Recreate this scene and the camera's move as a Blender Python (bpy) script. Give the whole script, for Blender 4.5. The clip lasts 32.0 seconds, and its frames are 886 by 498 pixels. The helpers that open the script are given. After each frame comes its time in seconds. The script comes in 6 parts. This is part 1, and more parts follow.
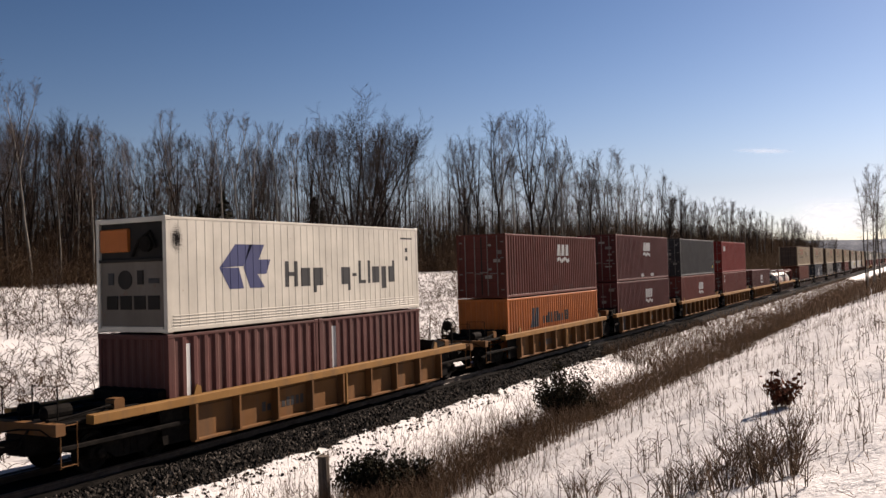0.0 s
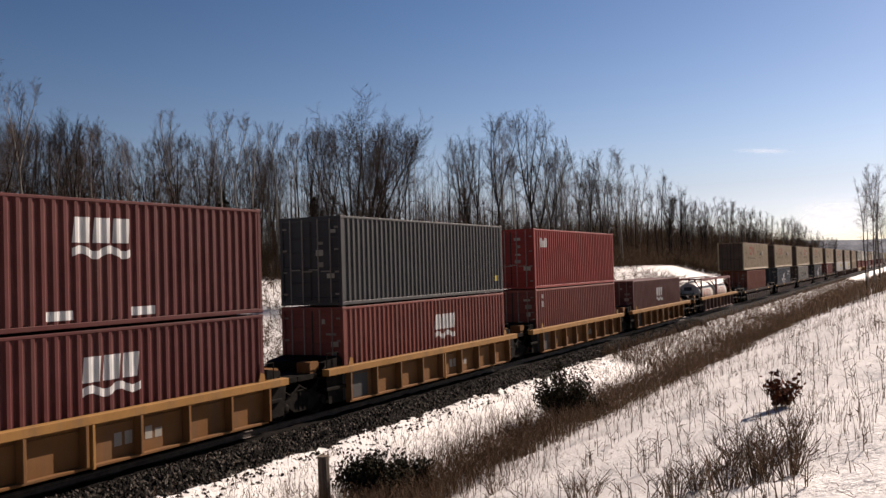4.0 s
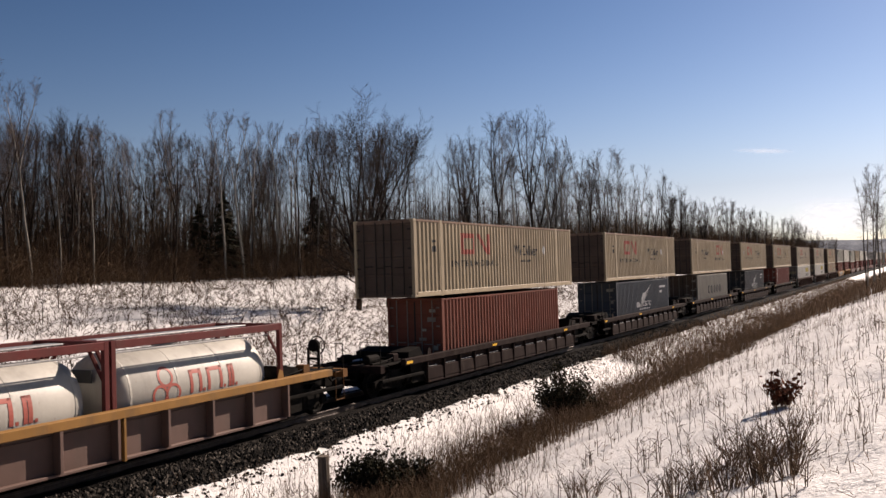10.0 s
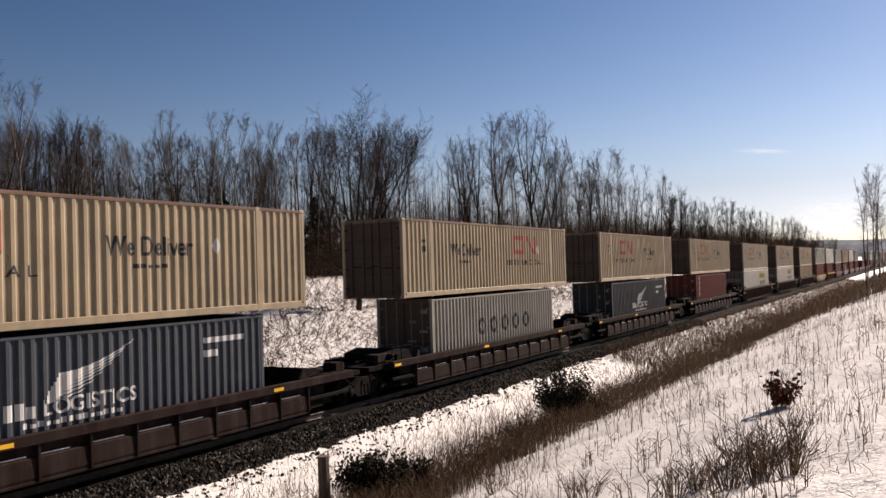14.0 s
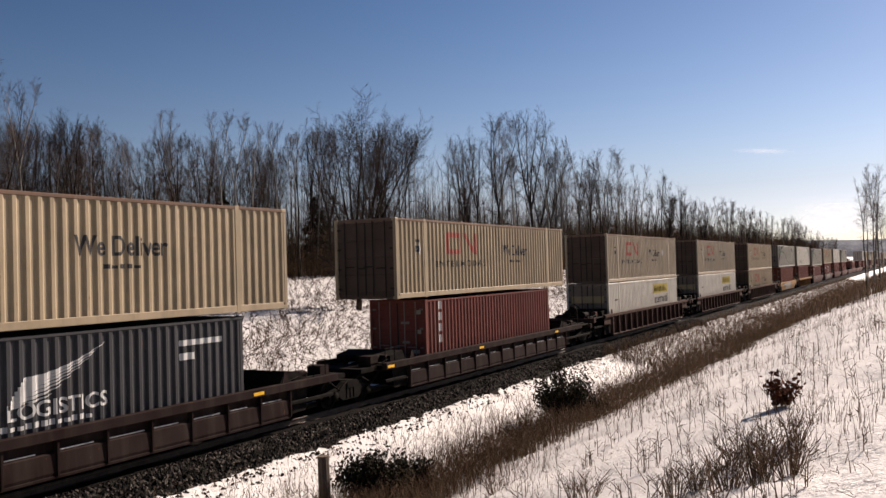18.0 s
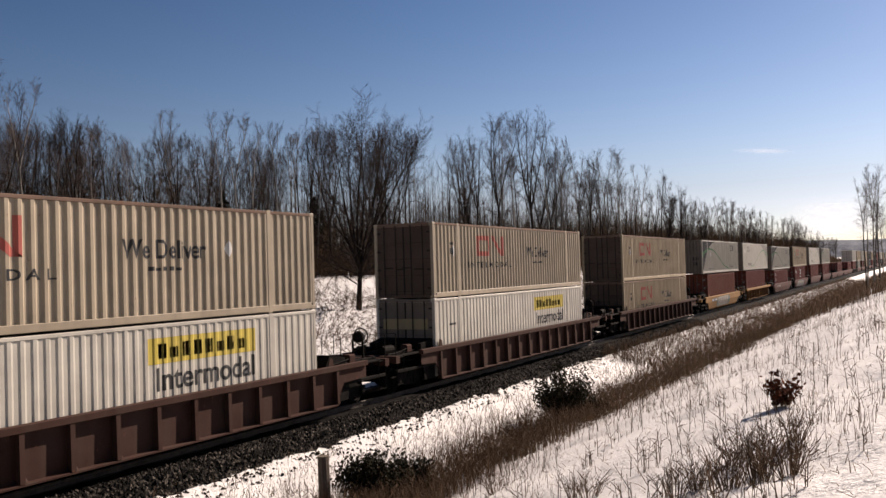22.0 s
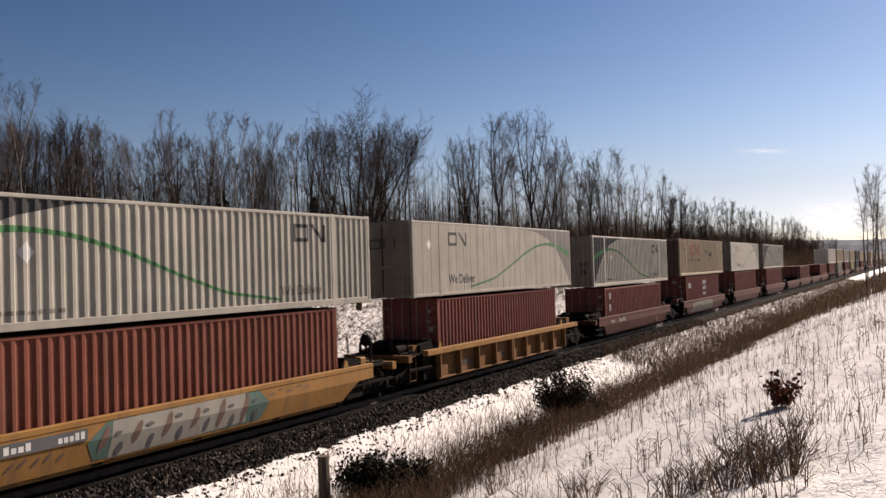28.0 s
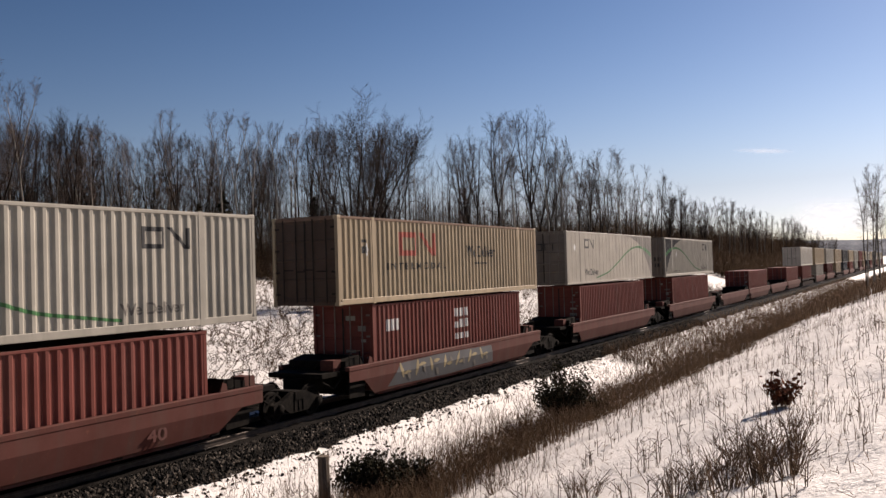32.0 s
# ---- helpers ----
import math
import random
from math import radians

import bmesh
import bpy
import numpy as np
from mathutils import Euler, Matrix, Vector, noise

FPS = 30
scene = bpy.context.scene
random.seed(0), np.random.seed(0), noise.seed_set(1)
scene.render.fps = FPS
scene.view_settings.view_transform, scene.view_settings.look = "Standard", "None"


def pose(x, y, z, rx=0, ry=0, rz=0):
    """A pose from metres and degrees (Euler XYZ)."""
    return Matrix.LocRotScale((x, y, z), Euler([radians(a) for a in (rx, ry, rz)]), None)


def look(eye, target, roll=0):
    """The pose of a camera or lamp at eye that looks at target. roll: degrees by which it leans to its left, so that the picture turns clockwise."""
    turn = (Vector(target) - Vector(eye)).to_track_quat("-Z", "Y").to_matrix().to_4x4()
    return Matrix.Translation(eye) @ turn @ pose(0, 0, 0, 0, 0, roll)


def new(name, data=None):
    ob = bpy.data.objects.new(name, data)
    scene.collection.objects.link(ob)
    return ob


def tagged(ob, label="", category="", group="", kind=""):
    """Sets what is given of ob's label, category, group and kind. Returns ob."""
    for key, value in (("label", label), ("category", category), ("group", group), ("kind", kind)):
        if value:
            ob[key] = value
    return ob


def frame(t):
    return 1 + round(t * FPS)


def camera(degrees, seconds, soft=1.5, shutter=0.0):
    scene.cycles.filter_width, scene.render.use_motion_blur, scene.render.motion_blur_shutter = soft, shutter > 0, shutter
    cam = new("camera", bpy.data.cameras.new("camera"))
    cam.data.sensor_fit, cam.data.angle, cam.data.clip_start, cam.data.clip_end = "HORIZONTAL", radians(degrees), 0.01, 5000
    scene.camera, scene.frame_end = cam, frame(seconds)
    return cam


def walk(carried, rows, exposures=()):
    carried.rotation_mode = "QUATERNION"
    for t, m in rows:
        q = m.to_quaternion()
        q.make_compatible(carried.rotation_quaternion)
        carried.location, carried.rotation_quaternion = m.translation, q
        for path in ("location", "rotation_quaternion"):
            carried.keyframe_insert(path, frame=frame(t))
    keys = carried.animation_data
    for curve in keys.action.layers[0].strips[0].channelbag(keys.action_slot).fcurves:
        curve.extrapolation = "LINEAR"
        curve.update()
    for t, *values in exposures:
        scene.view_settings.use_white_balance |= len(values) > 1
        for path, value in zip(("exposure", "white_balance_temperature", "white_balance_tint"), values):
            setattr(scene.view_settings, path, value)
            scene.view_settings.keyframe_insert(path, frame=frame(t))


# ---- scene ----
# camera: it stands still on the bank beside the line
cam = camera(53.056, 32.0, soft=1.5)
EYE = (0.0, -17.327, 4.303)
AIM = (0.87990, 0.47461, 0.02293)          # unit direction of view
CAM_POSE = look(EYE, [e + 100 * a for e, a in zip(EYE, AIM)], -1.695)
walk(cam, [(0, CAM_POSE), (32, CAM_POSE)], exposures=[(0, 1.05, 6650, 17), (32, 1.05, 6650, 17)])

# daylight: clear late-winter sky, sun ahead and to the right
SUN_AZ, SUN_EL = 20.0, 34.0              # degrees off the line towards the camera's side; above the horizon
SUN_DIR = Vector((math.cos(radians(SUN_AZ)) * math.cos(radians(SUN_EL)),
                  -math.sin(radians(SUN_AZ)) * math.cos(radians(SUN_EL)), math.sin(radians(SUN_EL))))
world = bpy.data.worlds.new("sky")
scene.world = world
world.use_nodes = True
wt = world.node_tree
sky = wt.nodes.new("ShaderNodeTexSky")
sky.sky_type = "NISHITA"
sky.sun_disc = False
sky.sun_elevation = radians(SUN_EL)
sky.sun_rotation = math.atan2(SUN_DIR.x, SUN_DIR.y)
sky.air_density, sky.dust_density, sky.ozone_density = 1.0, 0.3, 1.6
wt.nodes["Background"].inputs["Strength"].default_value = 0.05
# clear, dry winter air: deeper and bluer overhead, pale towards the horizon
part_hsv = wt.nodes.new("ShaderNodeSeparateColor")
join_hsv = wt.nodes.new("ShaderNodeCombineColor")
part_hsv.mode = join_hsv.mode = "HSV"
richer, pale, deeper, level = [wt.nodes.new("ShaderNodeMath") for _ in range(4)]
richer.operation, pale.operation, deeper.operation, level.operation = "MULTIPLY", "POWER", "POWER", "MULTIPLY"
pale.inputs[1].default_value, richer.inputs[1].default_value, deeper.inputs[1].default_value, level.inputs[1].default_value = 1.5, 1.55, 1.75, 0.150
wt.links.new(sky.outputs["Color"], part_hsv.inputs["Color"])
wt.links.new(part_hsv.outputs["Red"], join_hsv.inputs["Red"])
wt.links.new(part_hsv.outputs["Green"], pale.inputs[0])
wt.links.new(pale.outputs[0], richer.inputs[0])
wt.links.new(richer.outputs[0], join_hsv.inputs["Green"])
wt.links.new(part_hsv.outputs["Blue"], deeper.inputs[0])
wt.links.new(deeper.outputs[0], level.inputs[0])
wt.links.new(level.outputs[0], join_hsv.inputs["Blue"])
cold = wt.nodes.new("ShaderNodeMix")
cold.data_type, cold.blend_type = "RGBA", "MULTIPLY"
cold.inputs["Factor"].default_value = 1.0
cold.inputs["B"].default_value = (0.925, 0.965, 1.10, 1)
wt.links.new(join_hsv.outputs["Color"], cold.inputs["A"])
wt.links.new(cold.outputs["Result"], wt.nodes["Background"].inputs["Color"])
sun = new("sun", bpy.data.lights.new("sun", "SUN"))
sun.data.energy, sun.data.angle, sun.data.color = 5.0, radians(0.53), (1.0, 0.87, 0.74)
sun.matrix_world = look(SUN_DIR * 200, (0, 0, 0))


# ---- materials ----
def nodes_of(name):
    m = bpy.data.materials.new(name)
    m.use_nodes = True
    nt = m.node_tree
    return m, nt, nt.nodes["Principled BSDF"]


def ramp_between(nt, fac, lo, hi, a, b):
    r = nt.nodes.new("ShaderNodeValToRGB")
    r.color_ramp.elements[0].position, r.color_ramp.elements[1].position = lo, hi
    r.color_ramp.elements[0].color, r.color_ramp.elements[1].color = (*a, 1), (*b, 1)
    nt.links.new(fac, r.inputs["Fac"])
    return r.outputs["Color"]


def noise_at(nt, scale, detail=4.0, stretch=(1, 1, 1), rough=0.6, world_space=False):
    tc = nt.nodes.new("ShaderNodeTexCoord")
    mp = nt.nodes.new("ShaderNodeMapping")
    mp.inputs["Scale"].default_value = stretch
    src = tc.outputs["Object"]
    if world_space:
        src = nt.nodes.new("ShaderNodeNewGeometry").outputs["Position"]
    nt.links.new(src, mp.inputs["Vector"])
    n = nt.nodes.new("ShaderNodeTexNoise")
    n.inputs["Scale"].default_value, n.inputs["Detail"].default_value = scale, detail
    n.inputs["Roughness"].default_value = rough
    nt.links.new(mp.outputs["Vector"], n.inputs["Vector"])
    return n.outputs["Fac"]


def mix(nt, fac, a, b, mode="MIX"):
    m = nt.nodes.new("ShaderNodeMix")
    m.data_type, m.blend_type = "RGBA", mode
    for sock, val in ((m.inputs["Factor"], fac), (m.inputs["A"], a), (m.inputs["B"], b)):
        if isinstance(val, (int, float)):
            sock.default_value = val
        elif isinstance(val, tuple):
            sock.default_value = (*val, 1)
        else:
            nt.links.new(val, sock)
    return m.outputs["Result"]


def bump(nt, bsdf, fac, strength, distance):
    b = nt.nodes.new("ShaderNodeBump")
    b.inputs["Strength"].default_value, b.inputs["Distance"].default_value = strength, distance
    nt.links.new(fac, b.inputs["Height"])
    nt.links.new(b.outputs["Normal"], bsdf.inputs["Normal"])


def vary(nt, col, amount):
    """Value spread between objects that share a material."""
    info = nt.nodes.new("ShaderNodeObjectInfo")
    mr = nt.nodes.new("ShaderNodeMapRange")
    mr.inputs["To Min"].default_value, mr.inputs["To Max"].default_value = 1 - amount, 1 + amount
    nt.links.new(info.outputs["Random"], mr.inputs["Value"])
    hs = nt.nodes.new("ShaderNodeHueSaturation")
    nt.links.new(mr.outputs["Result"], hs.inputs["Value"])
    nt.links.new(col, hs.inputs["Color"])
    return hs.outputs["Color"]


PAINTS = {}


def paint(name, col, rust=0.35, rough=0.5, dirt=(0.06, 0.05, 0.04), grime=0.5, gloss=0.25):
    """Weathered paint on steel: two scales of fading, vertical dirt runs, rust specks."""
    if name in PAINTS:
        return PAINTS[name]
    m, nt, bs = nodes_of(name)
    c = np.array(col)
    base = ramp_between(nt, noise_at(nt, 0.9, 5), 0.35, 0.7, tuple(c * 0.88), tuple(np.minimum(c * 1.1 + 0.006, 0.85)))
    runs = ramp_between(nt, noise_at(nt, 2.2, 5, (1.0, 1.0, 0.07)), 0.48, 0.78, (0, 0, 0), (1, 1, 1))
    mul = nt.nodes.new("ShaderNodeMath")
    mul.operation = "MULTIPLY"
    mul.inputs[1].default_value = grime
    nt.links.new(runs, mul.inputs[0])
    base = mix(nt, mul.outputs[0], base, tuple(c * 0.45 + np.array(dirt) * 0.55))
    spots = ramp_between(nt, noise_at(nt, 5.5, 7, (1, 1, 0.5), 0.7), 0.70 - 0.1 * rust, 0.76, (0, 0, 0), (1, 1, 1))
    base = mix(nt, spots, base, (0.13, 0.055, 0.03))
    nt.links.new(vary(nt, base, 0.06), bs.inputs["Base Color"])
    bs.inputs["Roughness"].default_value = rough
    bs.inputs["Specular IOR Level"].default_value = gloss
    bump(nt, bs, noise_at(nt, 6.0, 3), 0.12, 0.02)
    PAINTS[name] = m
    return m


def rough_stuff(name, a, b, scale, rough=0.9, bumps=0.4, dist=0.02, stretch=(1, 1, 1), spread=0.0, world_space=False, metal=0.0):
    m, nt, bs = nodes_of(name)
    col = ramp_between(nt, noise_at(nt, scale, 6, stretch, 0.65, world_space), 0.35, 0.68, a, b)
    fine = ramp_between(nt, noise_at(nt, scale * 9, 3, stretch, 0.6, world_space), 0.3, 0.7, (0.72, 0.72, 0.72), (1.2, 1.2, 1.2))
    col = mix(nt, 1.0, col, fine, "MULTIPLY")
    if spread:
        col = vary(nt, col, spread)
    nt.links.new(col, bs.inputs["Base Color"])
    bs.inputs["Roughness"].default_value, bs.inputs["Metallic"].default_value = rough, metal
    bs.inputs["Specular IOR Level"].default_value = 0.5 if rough < 0.7 else 0.03
    if bumps:
        bump(nt, bs, noise_at(nt, scale * 4, 4, stretch, 0.6, world_space), bumps, dist)
    return m


def stems_mat(name, a, b, rough=0.9, start=0.0):
    """Twigs, grass and leaves: every stem has its own tone."""
    m, nt, bs = nodes_of(name)
    geo = nt.nodes.new("ShaderNodeNewGeometry")
    col = ramp_between(nt, geo.outputs["Random Per Island"], start, 1.0, a, b)
    nt.links.new(col, bs.inputs["Base Color"])
    bs.inputs["Roughness"].default_value = rough
    bs.inputs["Specular IOR Level"].default_value = 0.04
    return m


def snow_material():
    m, nt, bs = nodes_of("snow")
    col = ramp_between(nt, noise_at(nt, 0.35, 6, world_space=True), 0.3, 0.7, (0.46, 0.456, 0.45), (0.57, 0.56, 0.545))
    grit = ramp_between(nt, noise_at(nt, 7.0, 6, rough=0.75, world_space=True), 0.54, 0.72, (0, 0, 0), (1, 1, 1))
    patch = ramp_between(nt, noise_at(nt, 0.22, 4, world_space=True), 0.35, 0.65, (0.05, 0.05, 0.05), (0.65, 0.65, 0.65))
    col = mix(nt, mix(nt, 1.0, grit, patch, "MULTIPLY"), col, (0.22, 0.165, 0.12))
    nt.links.new(col, bs.inputs["Base Color"])
    bs.inputs["Roughness"].default_value = 0.75
    add = nt.nodes.new("ShaderNodeMath")
    add.operation = "ADD"
    nt.links.new(noise_at(nt, 1.6, 5, world_space=True), add.inputs[0])
    nt.links.new(noise_at(nt, 9.0, 4, world_space=True), add.inputs[1])
    bump(nt, bs, add.outputs[0], 0.6, 0.09)
    return m


SNOW = snow_material()
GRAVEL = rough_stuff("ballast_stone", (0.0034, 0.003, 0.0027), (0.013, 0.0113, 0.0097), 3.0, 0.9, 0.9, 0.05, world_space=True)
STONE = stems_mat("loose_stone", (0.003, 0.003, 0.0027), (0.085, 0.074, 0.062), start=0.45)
BARK = rough_stuff("bark", (0.016, 0.0125, 0.0105), (0.046, 0.037, 0.032), 4.0, 0.95, 0.5, 0.02, (1, 1, 0.25), 0.25)
PALE_BARK = rough_stuff("pale_bark", (0.0975, 0.0900, 0.0750), (0.2550, 0.2325, 0.2025), 3.0, 0.9, 0.4, 0.02, (1, 1, 0.5), 0.2)
TWIG = stems_mat("twigs", (0.017, 0.0125, 0.0105), (0.058, 0.043, 0.036))
DARK_BARK = rough_stuff("dark_wet_bark", (0.010, 0.008, 0.007), (0.028, 0.022, 0.019), 4.0, 0.95, 0.5, 0.02, (1, 1, 0.25))
DARK_TWIG = stems_mat("dark_twigs", (0.010, 0.008, 0.007), (0.034, 0.026, 0.022))
PALE_TWIG = stems_mat("pale_twigs", (0.032, 0.025, 0.022), (0.10, 0.080, 0.070))
BRUSH = stems_mat("brush", (0.028, 0.0185, 0.0115), (0.098, 0.064, 0.040))
GRASS = stems_mat("dry_grass", (0.13, 0.083, 0.05), (0.36, 0.25, 0.155))
WEEDS = stems_mat("dry_weeds", (0.048, 0.032, 0.021), (0.165, 0.111, 0.073))
DITCH = stems_mat("ditch_weeds", (0.030, 0.020, 0.013), (0.125, 0.083, 0.053))
NEEDLES = stems_mat("needles", (0.010, 0.010, 0.006), (0.030, 0.027, 0.016))
LEAVES = stems_mat("dead_leaves", (0.0375, 0.0135, 0.0075), (0.1200, 0.0413, 0.0225))
WOOD = rough_stuff("weathered_wood", (0.0750, 0.0600, 0.0488), (0.1800, 0.1500, 0.1200), 4.0, 0.9, 0.6, 0.01, (6, 6, 0.6))
CREOSOTE = rough_stuff("old_sleeper_wood", (0.02, 0.016, 0.013), (0.06, 0.05, 0.042), 3.0, 0.9, 0.6, 0.01, (1, 4, 4))
RAIL_STEEL = rough_stuff("rail_steel", (0.03, 0.022, 0.018), (0.07, 0.055, 0.045), 6.0, 0.5, 0.2, 0.005, metal=0.6)
TRUCK_STEEL = rough_stuff("sooty_cast_steel", (0.004, 0.0037, 0.0035), (0.014, 0.012, 0.010), 4.0, 0.8, 0.4, 0.01)
GALV = rough_stuff("galvanised_steel", (0.22, 0.22, 0.22), (0.38, 0.38, 0.37), 8.0, 0.45, 0.2, 0.005, metal=0.5)
# the blue of distance haze is mixed into the hills' own colour
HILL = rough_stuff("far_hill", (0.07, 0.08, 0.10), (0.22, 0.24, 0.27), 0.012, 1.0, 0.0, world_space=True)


# ---- mesh helpers ----
class Build:
    """Collects vertices and faces of one mesh."""

    def __init__(self):
        self.v, self.f = [], []

    def box(self, x0, x1, y0, y1, z0, z1):
        n = len(self.v)
        self.v += [(x, y, z) for z in (z0, z1) for x, y in ((x0, y0), (x1, y0), (x1, y1), (x0, y1))]
        self.f += [tuple(n + i for i in q) for q in ((3, 2, 1, 0), (4, 5, 6, 7), (0, 1, 5, 4), (1, 2, 6, 5), (2, 3, 7, 6), (3, 0, 4, 7))]
        return self

    def bar(self, x0, x1, y0, y1, z0, z1, c=0.012):
        """A box with bevelled long edges, its length along the longest side."""
        d = [(x0, x1), (y0, y1), (z0, z1)]
        a = max(range(3), key=lambda i: d[i][1] - d[i][0])
        p, q = [i for i in range(3) if i != a]
        c = min(c, (d[p][1] - d[p][0]) * 0.4, (d[q][1] - d[q][0]) * 0.4)
        (p0, p1), (q0, q1) = d[p], d[q]
        ring = [(p0 + c, q0), (p1 - c, q0), (p1, q0 + c), (p1, q1 - c), (p1 - c, q1), (p0 + c, q1), (p0, q1 - c), (p0, q0 + c)]
        n = len(self.v)
        for e in d[a]:
            for u, w in ring:
                t = [0, 0, 0]
                t[a], t[p], t[q] = e, u, w
                self.v.append(tuple(t))
        self.f += [(n + i, n + (i + 1) % 8, n + 8 + (i + 1) % 8, n + 8 + i) for i in range(8)]
        self.f += [tuple(n + i for i in range(7, -1, -1)), tuple(n + 8 + i for i in range(8))]
        return self

    def prism(self, ring, axis, a0, a1):
        """A closed outline of (u, w) pushed along an axis; (u, w) are the other two axes in order."""
        p, q = [i for i in range(3) if i != axis]
        n, k = len(self.v), len(ring)
        for e in (a0, a1):
            for u, w in ring:
                t = [0, 0, 0]
                t[axis], t[p], t[q] = e, u, w
                self.v.append(tuple(t))
        self.f += [(n + i, n + (i + 1) % k, n + k + (i + 1) % k, n + k + i) for i in range(k)]
        self.f += [tuple(n + i for i in range(k - 1, -1, -1)), tuple(n + k + i for i in range(k))]
        return self

    def tube(self, pts, r0, r1, sides=6, cap=False):
        """A tapered tube along points."""
        pts = [Vector(p) for p in pts]
        n, k = len(self.v), len(pts)
        for i, p in enumerate(pts):
            d = (pts[min(i + 1, k - 1)] - pts[max(i - 1, 0)]).normalized()
            a = d.cross(Vector((0.31, 0.95, 0.1)) if abs(d.y) < 0.9 else Vector((1, 0, 0.1))).normalized()
            b = d.cross(a)
            r = r0 + (r1 - r0) * i / max(1, k - 1)
            for s in range(sides):
                t = 2 * math.pi * s / sides
                self.v.append(tuple(p + (a * math.cos(t) + b * math.sin(t)) * r))
        for i in range(k - 1):
            for s in range(sides):
                s2 = (s + 1) % sides
                self.f.append((n + i * sides + s, n + i * sides + s2, n + (i + 1) * sides + s2, n + (i + 1) * sides + s))
        if cap:
            self.f += [tuple(n + s for s in range(sides - 1, -1, -1)), tuple(n + (k - 1) * sides + s for s in range(sides))]
        return self

    def lathe(self, prof, axis=1, sides=20, at=(0, 0, 0)):
        """Outline of (along, radius) turned about an axis."""
        p, q = [i for i in range(3) if i != axis]
        n, k = len(self.v), len(prof)
        for a, r in prof:
            for s in range(sides):
                t = [0, 0, 0]
                ang = 2 * math.pi * s / sides
                t[axis], t[p], t[q] = a + at[axis], r * math.cos(ang) + at[p], r * math.sin(ang) + at[q]
                self.v.append(tuple(t))
        for i in range(k - 1):
            for s in range(sides):
                s2 = (s + 1) % sides
                self.f.append((n + i * sides + s, n + i * sides + s2, n + (i + 1) * sides + s2, n + (i + 1) * sides + s))
        self.f += [tuple(n + s for s in range(sides - 1, -1, -1)), tuple(n + (k - 1) * sides + s for s in range(sides))]
        return self

    def strip(self, rows):
        """A sheet from rows of equal length."""
        n, k = len(self.v), len(rows[0])
        for r in rows:
            self.v += [tuple(p) for p in r]
        for i in range(len(rows) - 1):
            for j in range(k - 1):
                a = n + i * k + j
                self.f.append((a, a + 1, a + k + 1, a + k))
        return self

    def mesh(self, name, material, smooth=False):
        me = bpy.data.meshes.new(name)
        me.from_pydata(self.v, [], self.f)
        me.materials.append(material)
        if smooth:
            me.polygons.foreach_set("use_smooth", [True] * len(me.polygons))
        me.update()
        return me


def fix_normals(me):
    bm = bmesh.new()
    bm.from_mesh(me)
    bmesh.ops.recalc_face_normals(bm, faces=bm.faces)
    bm.to_mesh(me)
    bm.free()
    return me


class Sticks:
    """Collects thin three-sided stems: two ends and two radii each."""

    def __init__(self):
        self.rows = []

    def add(self, a, b, ra, rb):
        self.rows.append((a[0], a[1], a[2], b[0], b[1], b[2], ra, rb))

    def path(self, pts, r0, r1):
        k = len(pts) - 1
        for i in range(k):
            self.add(pts[i], pts[i + 1], r0 + (r1 - r0) * i / k, r0 + (r1 - r0) * (i + 1) / k)

    def mesh(self, name, material):
        q = np.array(self.rows, dtype=np.float64)
        a, b, ra, rb = q[:, 0:3], q[:, 3:6], q[:, 6:7], q[:, 7:8]
        d = b - a
        d /= np.maximum(np.linalg.norm(d, axis=1, keepdims=True), 1e-9)
        u = np.cross(d, np.array([0.35, 0.92, 0.17]))
        u /= np.maximum(np.linalg.norm(u, axis=1, keepdims=True), 1e-9)
        w = np.cross(d, u)
        n = len(q)
        co = np.empty((n, 6, 3))
        for k in range(3):
            t = 2 * math.pi * k / 3
            side = u * math.cos(t) + w * math.sin(t)
            co[:, k], co[:, 3 + k] = a + side * ra, b + side * rb
        quads = np.array([[0, 1, 4, 3], [1, 2, 5, 4], [2, 0, 3, 5]])
        idx = (quads[None] + (np.arange(n) * 6)[:, None, None]).reshape(-1)
        me = bpy.data.meshes.new(name)
        me.vertices.add(n * 6)
        me.loops.add(n * 12)
        me.polygons.add(n * 3)
        me.vertices.foreach_set("co", co.reshape(-1))
        me.loops.foreach_set("vertex_index", idx)
        me.polygons.foreach_set("loop_start", np.arange(n * 3) * 4)
        me.polygons.foreach_set("loop_total", np.full(n * 3, 4))
        me.materials.append(material)
        me.update(calc_edges=True)
        return me


def part(name, b, material, parent, label="", smooth=False):
    """One mesh object under a thing or a part."""
    me = b if isinstance(b, bpy.types.Mesh) else fix_normals(b.mesh(name, material, smooth))
    ob = new(name, me)
    ob.parent = parent
    return tagged(ob, label)


def thing(name, label, category, group="", kind=""):
    return tagged(new(name), label, category, group, kind)


# ---- ground ----
def edge_of_wood(x):
    """Where the wood begins across the field, along the line."""
    return float(np.interp(x, [-60, 60, 75, 95, 130, 300, 900], [41, 40, 34, 26, 22, 24, 25]))


